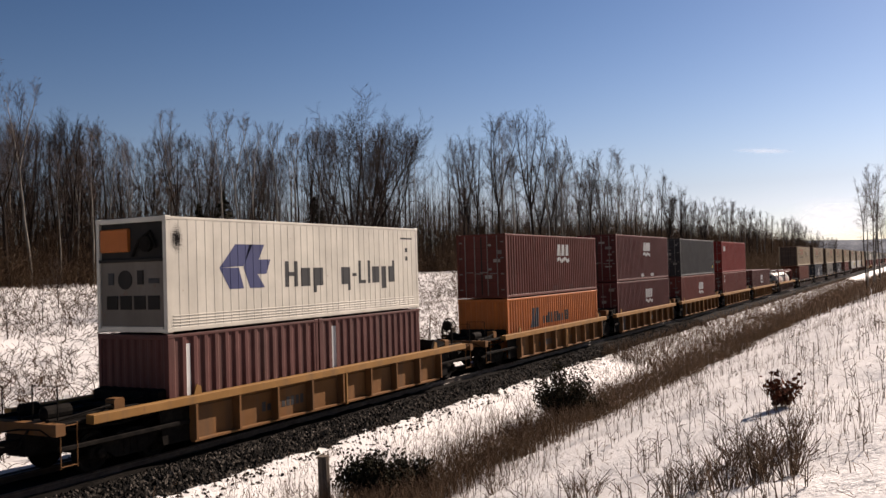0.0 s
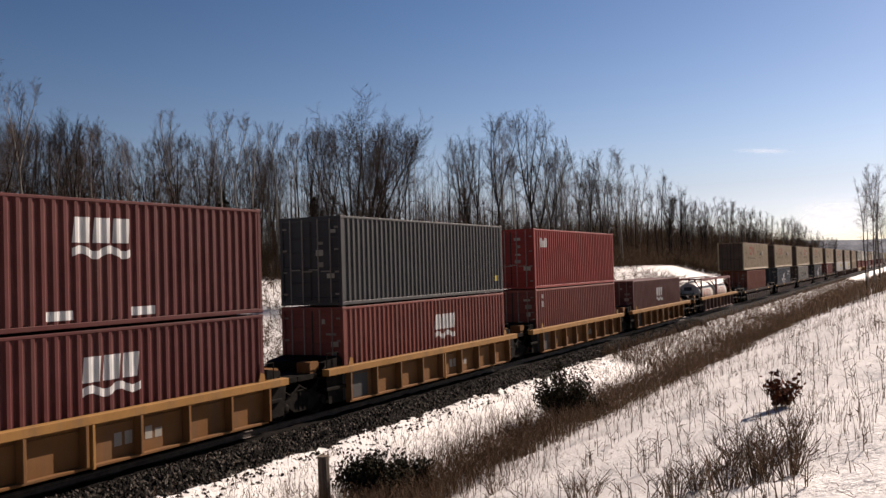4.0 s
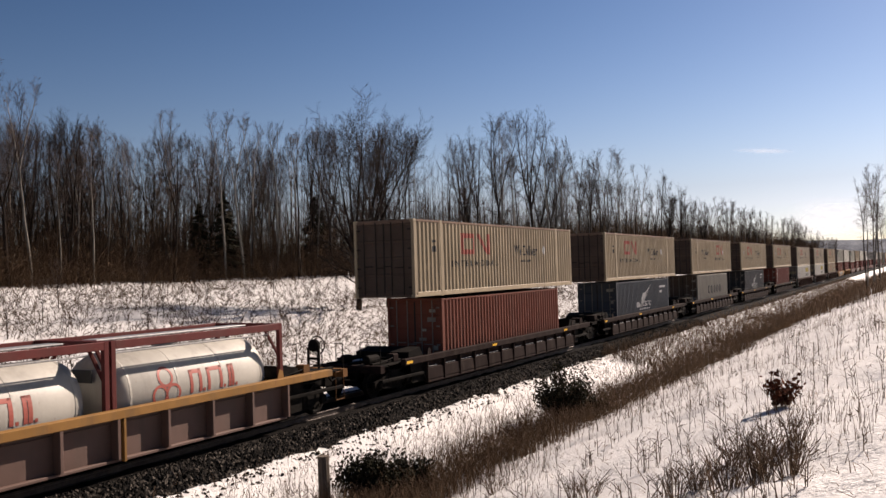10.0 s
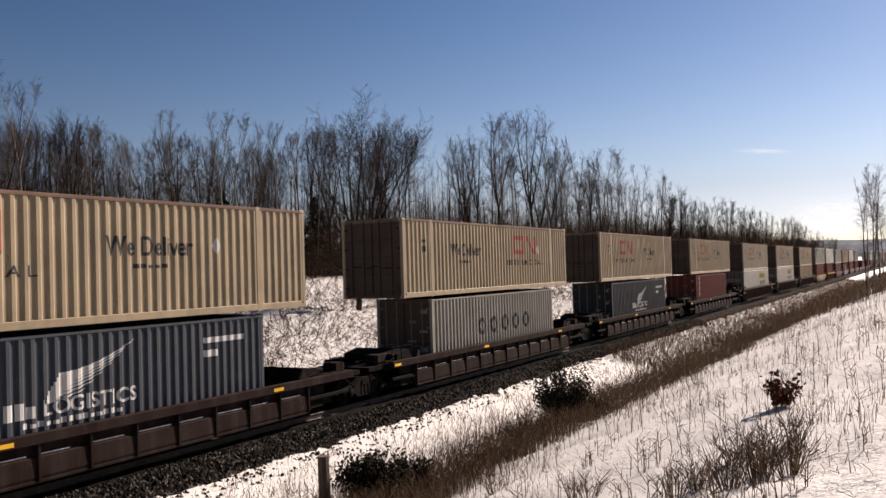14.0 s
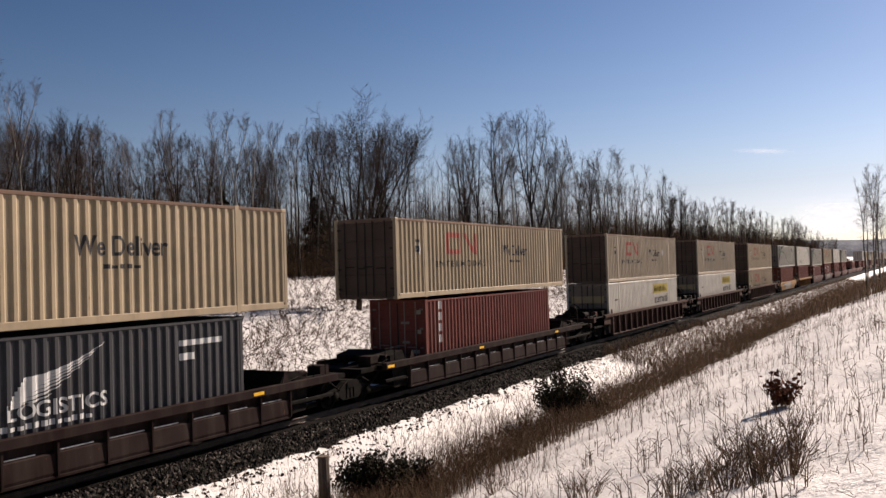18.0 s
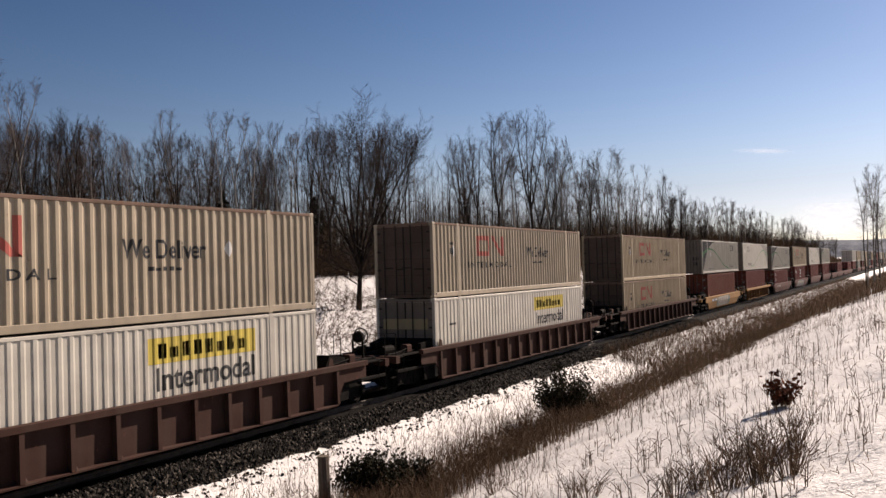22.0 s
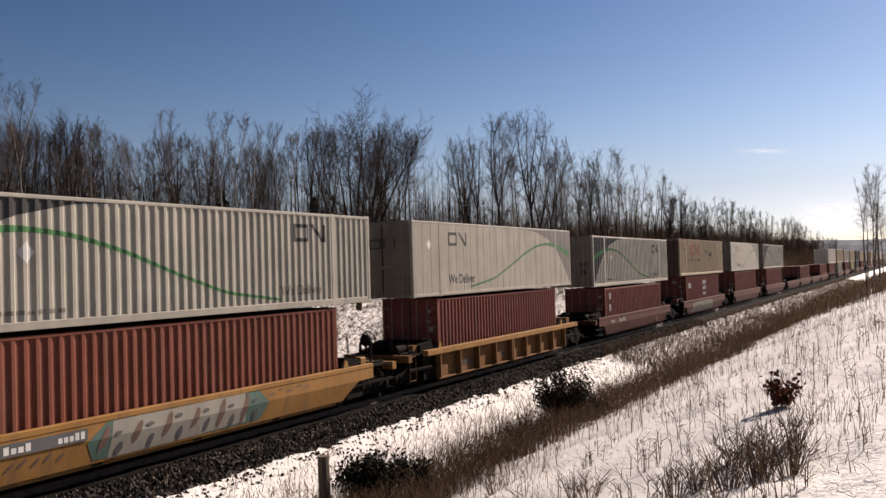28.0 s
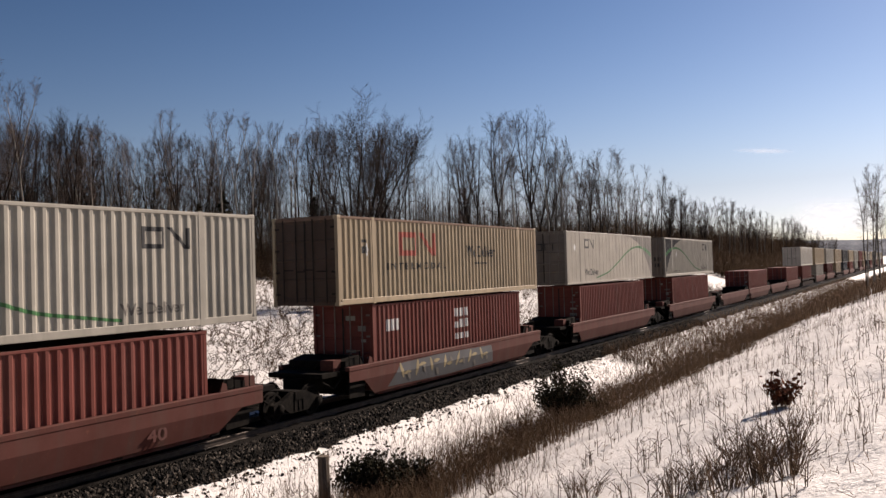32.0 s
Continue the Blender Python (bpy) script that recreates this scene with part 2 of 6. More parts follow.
def lie(x, y):
    """Height of the ground; the rail tops are at 0."""
    if y < 0:
        z = float(np.interp(y, [-60, -24, -17.4, -15.0, -11.0, -7.6, -6.2, -4.6, -3.4, -2.7, -2.35, -1.85, 0],
                            [4.2, 3.4, 2.55, 1.85, 0.38, -0.88, -1.15, -1.02, -0.78, -0.58, -0.485, -0.42, -0.42]))
    else:
        e = edge_of_wood(x)
        z = float(np.interp(y, [0, 1.85, 2.7, 4.0, 7.0, e, e + 60, e + 400], [-0.25, -0.28, -0.72, -0.8, -0.5, 3.9, 4.3, 8.0]))
    away = min(1.0, max(0.0, (abs(y) - 2.9) / 2.0))
    if -2.95 < y < -2.2 and abs(x) < 160:
        z += 0.09 * noise.noise((x * 0.9, y * 1.3, 21.0)) + 0.04 * noise.noise((x * 3.0, y * 3.0, 23.0))
    if away > 0 and abs(y) < 250:
        if abs(x) < 160:
            tuft = 0.075 if y < -7.0 else 0.06 if y < 0 else 0.13
            z += away * tuft * (noise.noise((x * 0.85, y * 1.0, 12.0)) + 0.55 * noise.noise((x * 2.1, y * 2.3, 15.0)))
        z += away * (0.22 * noise.noise((x * 0.10, y * 0.16, 1.7)) + 0.10 * noise.noise((x * 0.45, y * 0.5, 5.2)) + 0.04 * noise.noise((x * 1.6, y * 1.6, 9.0)))
    return z


def axis_steps(stops):
    out = []
    for a, b, s in stops:
        out += list(np.arange(a, b - 1e-6, s))
    return out + [stops[-1][1]]


def build_ground():
    xs = axis_steps([(-4000, -400, 600), (-400, -40, 30), (-40, 5, 2.5), (5, 50, 0.4), (50, 110, 0.8), (110, 220, 2.5), (220, 600, 12), (600, 4400, 500)])
    ys = axis_steps([(-4000, -400, 600), (-400, -60, 40), (-60, -20, 4), (-20, -3, 0.35), (-3, 4, 0.35), (4, 44, 0.65), (44, 120, 6), (120, 600, 60), (600, 4200, 600)])
    b = Build().strip([[(x, y, lie(x, y)) for y in ys] for x in xs])
    g = new("ground", b.mesh("ground", SNOW, True))
    tagged(g, "snow-covered field and bank with brown grit showing through", "ground", kind="structure")
    return g


def build_ballast():
    xs = axis_steps([(-60, 5, 2), (5, 70, 0.5), (70, 160, 1.5), (160, 900, 20)])
    ys = [-2.95, -2.65, -2.35, -2.05, -1.85, -1.5, -0.9, 0, 0.9, 1.5, 1.85, 2.35, 2.95]
    zs = [-0.98, -0.66, -0.50, -0.34, -0.20, -0.165, -0.165, -0.165, -0.165, -0.165, -0.20, -0.50, -0.95]
    rows = []
    for x in xs:
        rows.append([(x, y + (0.16 * noise.noise((x * 0.7, y, 3.0)) if abs(y) > 2.2 else 0), z + 0.045 * noise.noise((x * 2.3, y * 3.1, 0))) for y, z in zip(ys, zs)])
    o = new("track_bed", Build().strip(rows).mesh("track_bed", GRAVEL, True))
    tagged(o, "dark crushed-stone ballast under the railway line", "ballast", kind="structure")
    rnd = random.Random(5)
    s = Build()
    for i in range(20000):
        x = 8 + 62 * rnd.random() ** 1.6
        y = (-1.35 - 1.1 * rnd.random() if rnd.random() < 0.9 else -2.35 - 0.8 * rnd.random() ** 2) if rnd.random() < 0.97 else 1.4 + rnd.random()
        z = float(np.interp(abs(y), [1.3, 1.85, 2.65, 3.1], [-0.165, -0.20, -0.66, -0.82]))
        z = max(z, lie(x, y)) if abs(y) > 2.3 else z
        r = rnd.uniform(0.025, 0.075)
        n = len(s.v)
        a = rnd.random() * 6.28
        for dx, dy, dz in ((1, 0, 0), (0, 1, 0.1), (-1, 0.1, 0), (0, -1, 0), (0.2, 0.1, 1)):
            k = r * rnd.uniform(0.7, 1.25)
            s.v.append((x + k * (dx * math.cos(a) - dy * math.sin(a)), y + k * (dx * math.sin(a) + dy * math.cos(a)), z + k * dz * 0.9 - 0.004))
        s.f += [(n, n + 1, n + 4), (n + 1, n + 2, n + 4), (n + 2, n + 3, n + 4), (n + 3, n, n + 4)]
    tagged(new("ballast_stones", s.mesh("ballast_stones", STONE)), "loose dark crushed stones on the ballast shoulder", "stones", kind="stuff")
    sl = Build()
    for i in range(420):
        x = -30 + i * 0.6
        sl.box(x - 0.11, x + 0.11, -1.3, 1.3, -0.34, -0.185 + rnd.uniform(-0.01, 0.01))
    tagged(new("sleepers", sl.mesh("sleepers", CREOSOTE)), "dark creosoted wooden sleepers bedded in the ballast", "sleepers", kind="stuff")
    for y in (-0.7525, 0.7525):
        r = Build()
        prof = [(-0.075, -0.184), (0.075, -0.184), (0.075, -0.172), (0.012, -0.155), (0.012, -0.05), (0.036, -0.035), (0.036, -0.006), (0.028, 0.0),
                (-0.028, 0.0), (-0.036, -0.006), (-0.036, -0.035), (-0.012, -0.05), (-0.012, -0.155), (-0.075, -0.172)]
        r.prism([(y + u, w) for u, w in prof], 0, -60, 900)
        tagged(new("rail", fix_normals(r.mesh("rail", RAIL_STEEL))), "steel running rail with a worn bright head", "rail", "rails of the line", "structure")


# ---- plants ----
def bare_tree(rnd, h, spread, fork_at, leaders, limbs, trunk_r, rise, fine=0.0064):
    """Trunk and branches of a leafless tree: the trunk divides into leaders at fork_at of its height; limbs curve up from
    them, with side branches and fine twigs. spread: half the crown's width. rise: degrees of the limbs above the level."""
    trunk, crown = Build(), Sticks()

    def bent(p, d, length, steps, wander, lift):
        way = [p]
        for _ in range(steps):
            d = (d + Vector((rnd.uniform(-1, 1), rnd.uniform(-1, 1), rnd.uniform(-1, 1))) * wander + Vector((0, 0, lift))).normalized()
            way.append(way[-1] + d * (length / steps))
        return way

    def along(way, t):
        k = len(way) - 1
        i = min(k - 1, int(t * k))
        return way[i].lerp(way[i + 1], t * k - i), (way[i + 1] - way[i]).normalized()

    stem = bent(Vector((0, 0, -0.3)), Vector((rnd.uniform(-0.05, 0.05), rnd.uniform(-0.05, 0.05), 1)), h * fork_at + 0.3, 7, 0.05, 0.1)
    trunk.tube(stem, trunk_r, trunk_r * (0.62 if leaders > 1 else 0.45), 7)
    heads = []
    for i in range(leaders):
        a = i * 2 * math.pi / leaders + rnd.uniform(-0.6, 0.6)
        out = spread / (h * (1 - fork_at)) * (0.65 if leaders > 1 else 0.08) * rnd.uniform(0.5, 1.25)
        way = bent(stem[-1], Vector((math.cos(a) * out, math.sin(a) * out, 1)).normalized(), h * (1 - fork_at) * rnd.uniform(0.82, 1.0), 8, 0.07, 0.04)
        r = trunk_r * (0.55 if leaders > 1 else 0.45) * rnd.uniform(0.8, 1.05)
        trunk.tube(way, r, 0.012, 5)
        heads.append((way, r))

    def grow(p, d, length, r, depth):
        way = bent(p, d, length, (4, 3, 2)[depth], 0.12, 0.05)
        crown.path(way, r, max(fine * 0.7, r * 0.35))
        if depth == 2:
            return
        count = min(14, int(4 + length * 2.2) if depth == 0 else int(3 + length * 2.6))
        for k in range(count):
            t = 0.12 + 0.86 * (k + rnd.random()) / count
            q, e = along(way, t)
            side = e.cross(Vector((rnd.uniform(-1, 1), rnd.uniform(-1, 1), rnd.uniform(-1, 1)))).normalized()
            a = rnd.uniform(0.45, 1.0)
            grow(q, e * math.cos(a) + side * math.sin(a), length * rnd.uniform(0.3, 0.55) * (1.1 - 0.5 * t), max(fine, r * 0.5 * (1.0 - 0.4 * t)), depth + 1)

    for way, hr in heads:                               # sprays of twigs round each leader's tip
        for k in range(6):
            p, e = along(way, rnd.uniform(0.72, 0.99))
            a = rnd.random() * 6.28
            grow(p, (e + Vector((math.cos(a), math.sin(a), 0.1)) * rnd.uniform(0.35, 0.7)).normalized(), spread * rnd.uniform(0.3, 0.5), fine * 1.6, 0)
    for i in range(limbs):
        f = (i + rnd.random() * 0.9) / limbs
        if f < 0.14:                                    # a few low limbs on the stem
            p, e = along(stem, rnd.uniform(0.6, 0.98))
            r = trunk_r * 0.25
        else:
            way, hr = heads[i % leaders]
            p, e = along(way, 0.02 + 0.93 * (f - 0.14) / 0.86)
            r = hr * (0.5 - 0.3 * f)
        a = i * 2.4 + rnd.uniform(-0.7, 0.7)
        tilt = radians(rise + (72 - rise) * f ** 1.5 + rnd.uniform(-15, 15))
        reach = spread * (0.55 + 0.45 * math.sin(math.pi * min(1.0, 0.25 + 0.65 * f))) * rnd.uniform(0.5, 1.1) * (1.0 if leaders == 1 else 0.72)
        grow(p, Vector((math.cos(a) * math.cos(tilt), math.sin(a) * math.cos(tilt), math.sin(tilt))), reach, max(fine * 2.2, r), 0)
    return trunk, crown


TREES = []


def build_tree_kinds():
    """One tree of each growth, then copied over the wood."""
    rnd = random.Random(11)
    specs = [("slim pale-barked leafless aspen", 17, 2.5, 0.55, 1, 32, 0.13, 20, PALE_BARK, PALE_TWIG),
             ("slim pale-barked leafless aspen with a forked top", 15, 2.6, 0.58, 2, 32, 0.12, 25, PALE_BARK, PALE_TWIG),
             ("tall leafless poplar with upswept branches", 18, 3.2, 0.42, 3, 40, 0.17, 40, BARK, TWIG),
             ("leafless grey-brown hardwood tree", 15, 3.9, 0.36, 4, 42, 0.18, 30, BARK, TWIG),
             ("slim dark leafless tree", 16, 2.4, 0.56, 2, 30, 0.11, 25, BARK, PALE_TWIG),
             ("leafless grey-brown hardwood tree", 13, 3.2, 0.38, 3, 38, 0.14, 35, BARK, TWIG),
             ("dense narrow leafless birch with reddish twigs", 15, 1.7, 0.20, 2, 70, 0.10, 45, BARK, BRUSH)]
    for label, h, sp, at, forks, n, r, up, bark, twig in specs:
        t, c = bare_tree(rnd, h, sp, at, forks, n, r, up)
        TREES.append((label, h, fix_normals(t.mesh("trunk", bark, True)), c.mesh("crown", twig)))


def plant(kind, x, y, height, turn, group="trees at the edge of the wood"):
    label, h, trunk, crown = TREES[kind]
    o = thing("tree", label + " standing in snow", "tree", group)
    for nm, me in (("trunk", trunk), ("crown", crown)):
        c = new(nm, me)
        c.parent = o
    k = height / h
    o.matrix_basis = pose(x, y, lie(x, y), 0, 0, turn) @ Matrix.Diagonal((k, k, k, 1))


def wood_height(x):
    return float(np.interp(x, [30, 44, 47, 51, 59, 62, 68, 75, 86, 95, 108, 119, 128, 145, 173, 210, 280, 340, 395, 450, 600],
                           [16, 15.9, 14.6, 15.5, 17.2, 15.6, 15.5, 17, 19, 18.2, 21.5, 22, 18.4, 19.5, 16.6, 16, 16.5, 15.5, 16, 13, 12]))


def build_wood():
    rnd = random.Random(21)
    for x0, x1, step, rows in ((30, 80, 1.2, 4), (80, 150, 2.5, 2), (150, 300, 3.0, 1), (300, 560, 5.0, 1)):
        for row in range(rows):
            x = x0
            while x < x1:
                x += step * rnd.choice([0.25, 0.5, 1.0, 1.4, 1.9])
                y = edge_of_wood(x) + rnd.uniform(0.5, 7) + row * 6
                k = rnd.choice([0, 0, 1, 1, 2, 2, 3, 4, 4, 5])
                plant(k, x, y, wood_height(x) * rnd.uniform(0.68, 1.0), rnd.random() * 360)
    for k, x, y, h in ((4, 39.4, 41.0, 17.5), (2, 40.6, 43.0, 17.5), (3, 38.6, 42.0, 17.0), (5, 42.3, 42.0, 15.5)):
        plant(k, x, y, h, rnd.random() * 360)
    plant(6, 71.0, 41.0, 15.2, 10)
    plant(6, 72.2, 43.0, 13.0, 80)
    # deeper wood: stems with a few limbs, some added out of view
    near_wood, far_thicket = Sticks(), Sticks()
    for i in range(5600):
        far = i >= 3800
        b = far_thicket if far else near_wood
        x = (25 + 500 * rnd.random() ** 1.7) if not far else (140 + 330 * rnd.random())
        # every eighth stem is added unseen, to cut the skylight from there
        if i % 8 == 0:
            x = -130 + 155 * rnd.random()
        y = edge_of_wood(x) + (2 if far else 10) + 34 * rnd.random()
        z = lie(x, y)
        h = wood_height(x) * (rnd.uniform(0.36, 0.76) if not far else rnd.uniform(0.3, 0.66))
        dx, dy = rnd.uniform(-0.5, 0.5), rnd.uniform(-0.5, 0.5)
        b.path([(x, y, z - 0.2), (x + dx * 0.4, y + dy, z + h * 0.5), (x + dx, y + dy, z + h)], rnd.uniform(0.05, 0.11), 0.012)
        for _ in range(9 if not far else 15):
            f = rnd.uniform(0.3, 0.98)
            a, l = rnd.random() * 6.28, rnd.uniform(0.8, 2.0)
            p = (x + dx * f, y + dy * f, z + h * f)
            b.path([p, (p[0] + math.cos(a) * l * 0.6, p[1] + math.sin(a) * l * 0.6, p[2] + l * 0.6), (p[0] + math.cos(a) * l, p[1] + math.sin(a) * l, p[2] + l * 1.4)], max(0.018, x / 9000), max(0.007, x / 20000))
    tagged(new("deep_wood", near_wood.mesh("deep_wood", TWIG)), "deep leafless wood of thin grey stems, partly added out of view", "wood", kind="stuff")
    tagged(new("far_thicket", far_thicket.mesh("far_thicket", BRUSH)), "brown leafless thicket far down the line, a few stems added out of view", "thicket", kind="stuff")
    # brown thicket that closes the lower half of the wood
    u = Sticks()
    for i in range(30000):
        x = 22 + 480 * rnd.random() ** 1.9
        # every twelfth stem stands out of view and only helps block skylight
        if i % 12 == 0:
            x = -130 + 155 * rnd.random()
        e = edge_of_wood(x)
        y = e - 0.8 + 26 * rnd.random() ** 1.2
        z = lie(x, y)
        tall = 0.75 + 0.45 * noise.noise((x * 0.09, y * 0.09, 31.0))
        h = rnd.uniform(1.5, 11.0) * tall * (0.22 + 0.78 * min(1, (y - e + 1.5) / 8))
        w = rnd.uniform(0.010, 0.028) * (1 + x / 170 if x > 0 else 1)
        a, l = rnd.random() * 6.28, rnd.uniform(0.05, 0.35) * h
        p1 = (x + math.cos(a) * l * 0.4, y + math.sin(a) * l * 0.4, z + h * 0.55)
        p2 = (x + math.cos(a) * l, y + math.sin(a) * l, z + h)
        u.path([(x, y, z - 0.1), p1, p2], w, 0.008)
        for _ in range(6):
            a2, l2 = rnd.random() * 6.28, rnd.uniform(0.4, 1.4)
            f = rnd.uniform(0.25, 0.95)
            q = (x + (p2[0] - x) * f, y + (p2[1] - y) * f, z + h * f)
            u.add(q, (q[0] + math.cos(a2) * l2, q[1] + math.sin(a2) * l2, q[2] + rnd.uniform(0.1, 1.0) * l2), w * 0.55, 0.006)
    for i in range(6000):
        x = 160 + 320 * rnd.random() ** 1.5
        y = 7.5 + (edge_of_wood(x) - 6) * rnd.random()
        z = lie(x, y)
        h = rnd.uniform(0.8, 2.8)
        a, l = rnd.random() * 6.28, rnd.uniform(0.1, 0.5) * h
        u.add((x, y, z - 0.1), (x + math.cos(a) * l, y + math.sin(a) * l, z + h), 0.05, 0.02)
        for _ in range(3):
            a2 = rnd.random() * 6.28
            u.add((x, y, z + h * 0.3), (x + math.cos(a2) * h * 0.4, y + math.sin(a2) * h * 0.4, z + h * rnd.uniform(0.5, 1.0)), 0.04, 0.02)
    tagged(new("undergrowth", u.mesh("undergrowth", BRUSH)), "dense brown leafless undergrowth at the foot of the wood, partly added out of view", "undergrowth", kind="stuff")


def conifer(rnd, h, spread):
    t, c = Build(), Build()
    t.tube([(0, 0, -0.2), (0, 0, h * 0.5), (0, 0, h)], 0.02 * h, 0.01, 6)
    n = int(h * 16)
    for i in range(n):
        f = (i + rnd.random()) / n
        z = h * (0.08 + 0.9 * f)
        r = spread * (1 - f) ** 0.8 * rnd.uniform(0.6, 1.1) + 0.1
        a = rnd.random() * 6.28
        tip = Vector((math.cos(a) * r, math.sin(a) * r, z - 0.18 * r))
        base = Vector((0, 0, z))
        for k in range(7):
            s = base.lerp(tip, 0.25 + 0.75 * k / 6)
            w = 0.10 + 0.26 * r * (1 - 0.6 * k / 6) * 0.5
            side = Vector((-math.sin(a), math.cos(a), 0))
            m = len(c.v)
            j = Vector((rnd.uniform(-1, 1), rnd.uniform(-1, 1), rnd.uniform(-1, 1))) * 0.06
            c.v += [tuple(s + side * w + j), tuple(s - side * w + j), tuple(s + (tip - base) * 0.12 + Vector((0, 0, -0.12)) + j), tuple(s + Vector((0, 0, 0.12)) + j)]
            c.f += [(m, m + 3, m + 2), (m + 1, m + 2, m + 3), (m, m + 2, m + 1)]
    return t, c


def build_conifers():
    rnd = random.Random(31)
    t, c = conifer(rnd, 8.5, 2.6)
    tm, cm = fix_normals(t.mesh("trunk", BARK)), c.mesh("crown", NEEDLES)
    for x, y, k in ((64.6, 41.2, 1.0), (62.6, 42.5, 0.85), (66.8, 42.5, 0.8), (79.0, 41.2, 1.05), (81.5, 42, 0.9), (114, 40, 0.9), (119, 40, 0.75), (128, 36, 0.7), (470, 30, 1.2), (478, 31, 1.1), (486, 30, 1.15), (497, 31, 1.1)):
        o = thing("conifer", "dark green conifer among leafless trees", "tree", "conifers in the wood")
        for nm, me in (("trunk", tm), ("crown", cm)):
            q = new(nm, me)
            q.parent = o
        o.matrix_basis = pose(x, y, lie(x, y), 0, 0, rnd.random() * 360) @ Matrix.Diagonal((k, k, k, 1))


def build_field_trees():
    """The two broad trees out in the field, and the group on the near bank far down the line."""
    rnd = random.Random(44)
    t, c = bare_tree(rnd, 15.2, 7.6, 0.22, 9, 56, 0.27, 28, 0.0085)
    TREES.append(("broad dark leafless field tree", 15.6, fix_normals(t.mesh("trunk", DARK_BARK, True)), c.mesh("crown", DARK_TWIG)))
    t, c = bare_tree(rnd, 14.4, 4.4, 0.28, 5, 40, 0.19, 35, 0.008)
    TREES.append(("dark leafless field tree with upswept limbs", 15.0, fix_normals(t.mesh("trunk", DARK_BARK, True)), c.mesh("crown", DARK_TWIG)))
    plant(7, 56.2, 20.4, 14.4, 40, "trees out in the field")
    plant(8, 60.9, 20.65, 14.6, 120, "trees out in the field")
    for x, y, h in ((384, 27, 15), (388, 29, 17), (391, 27, 18), (394, 30, 18.5), (398, 28, 17.5), (402, 30, 17), (407, 28, 15), (396, 33, 18)):
        plant(rnd.choice([3, 5, 6]), x, y, h, rnd.random() * 360)
    for x, y, h in ((52.2, 33.1, 2.6), (44, 30, 3.2), (40, 24, 2.4), (47, 27, 2.0), (58, 30, 3.0), (35, 20, 2.2), (30, 17, 1.9), (24, 12.5, 1.4), (64, 28, 2.6), (70, 24, 2.4), (38, 31, 3.4), (78, 22, 2.2), (28, 22, 2.5), (33, 26, 2.6)):
        plant(rnd.choice([3, 5]), x, y, h, rnd.random() * 360, "saplings in the snowy field")
    for x, y, h, k in ((96, -12.4, 11.0, 4), (101, -12.3, 11.5, 0), (92, -13.2, 11.5, 1), (110, -13.2, 12.5, 0), (104, -12.9, 12, 1), (126, -12.4, 11, 4), (150, -12.0, 11, 1), (172, -12.2, 11, 0)):
        plant(k, x, y, h, rnd.random() * 360, "bare trees on the near bank")


# ---- the train: places along the line are those at 16 s ----
def run(t):
    """How far the train has come since 16 s, in metres."""
    u = (t - 16) / 16
    return 16 * (11.08999 * u ** 1 + -0.02896 * u ** 2 + 0.01794 * u ** 3 + 0.01006 * u ** 4)


def slack(x):
    """Small shift of the cars along the train."""
    return float(np.interp(x, [-165, -126, -94, -39, -17, 26, 60, 95, 119, 141, 160, 200, 256], [-0.35, -0.36, -0.29, -0.24, -0.2, -0.15, -0.11, -0.09, -0.16, -0.2, -0.05, 0.0, 0.2]))


MOVING = []          # (thing, x along the line at 16 s, height)
WHEELS = []          # (wheelset, x at 16 s, x in its truck)


def corrugation(length, pitch, depth, edge):
    """Break points (x, depth) of a folded steel panel."""
    n = max(1, int((length - 2 * edge) / pitch))
    p = (length - 2 * edge) / n
    pts = [(0.0, 0.0)]
    x = edge
    for i in range(n):
        pts += [(x + 0.14 * p, 0.0), (x + 0.33 * p, depth), (x + 0.67 * p, depth), (x + 0.86 * p, 0.0)]
        x += p
    return pts + [(length, 0.0)]


def text_mesh(body, width, height):
    """Flat lettering, its lower left corner at the origin, in the x-z plane."""
    cu = bpy.data.curves.new("lettering", "FONT")
    cu.body, cu.size, cu.offset = body, 1.0, 0.018
    o = bpy.data.objects.new("lettering", cu)
    scene.collection.objects.link(o)
    bpy.context.view_layer.update()
    me = bpy.data.meshes.new_from_object(o.evaluated_get(bpy.context.evaluated_depsgraph_get()))
    bpy.data.objects.remove(o)
    co = np.array([v.co[:] for v in me.vertices])
    lo, hi = co.min(0), co.max(0)
    s = np.array([width / (hi[0] - lo[0]), height / (hi[1] - lo[1])])
    co2 = (co[:, :2] - lo[:2]) * s
    out = Build()
    out.v = [(float(a), 0.0, float(b)) for a, b in co2]
    out.f = [tuple(p.vertices) for p in me.polygons]
    bpy.data.meshes.remove(me)
    return out


def islands(flat):
    """The connected pieces of flat lettering, one mesh each."""
    root = list(range(len(flat.v)))

    def top(i):
        while root[i] != i:
            root[i] = root[root[i]]
            i = root[i]
        return i
    for f in flat.f:
        for i in f[1:]:
            root[top(i)] = top(f[0])
    groups = {}
    for f in flat.f:
        groups.setdefault(top(f[0]), []).append(f)
    out = []
    for fs in groups.values():
        ids = sorted({i for f in fs for i in f})
        at = {i: k for k, i in enumerate(ids)}
        b = Build()
        b.v, b.f = [flat.v[i] for i in ids], [tuple(at[i] for i in f) for f in fs]
        out.append(b)
    return out


def quad(b, pts):
    n = len(b.v)
    b.v += [(x, 0.0, z) for x, z in pts]
    b.f.append(tuple(range(n, n + len(pts))))
    return b


def rect(b, x0, x1, z0, z1, slant=0.0):
    return quad(b, [(x0, z0), (x1, z0), (x1 + slant, z1), (x0 + slant, z1)])


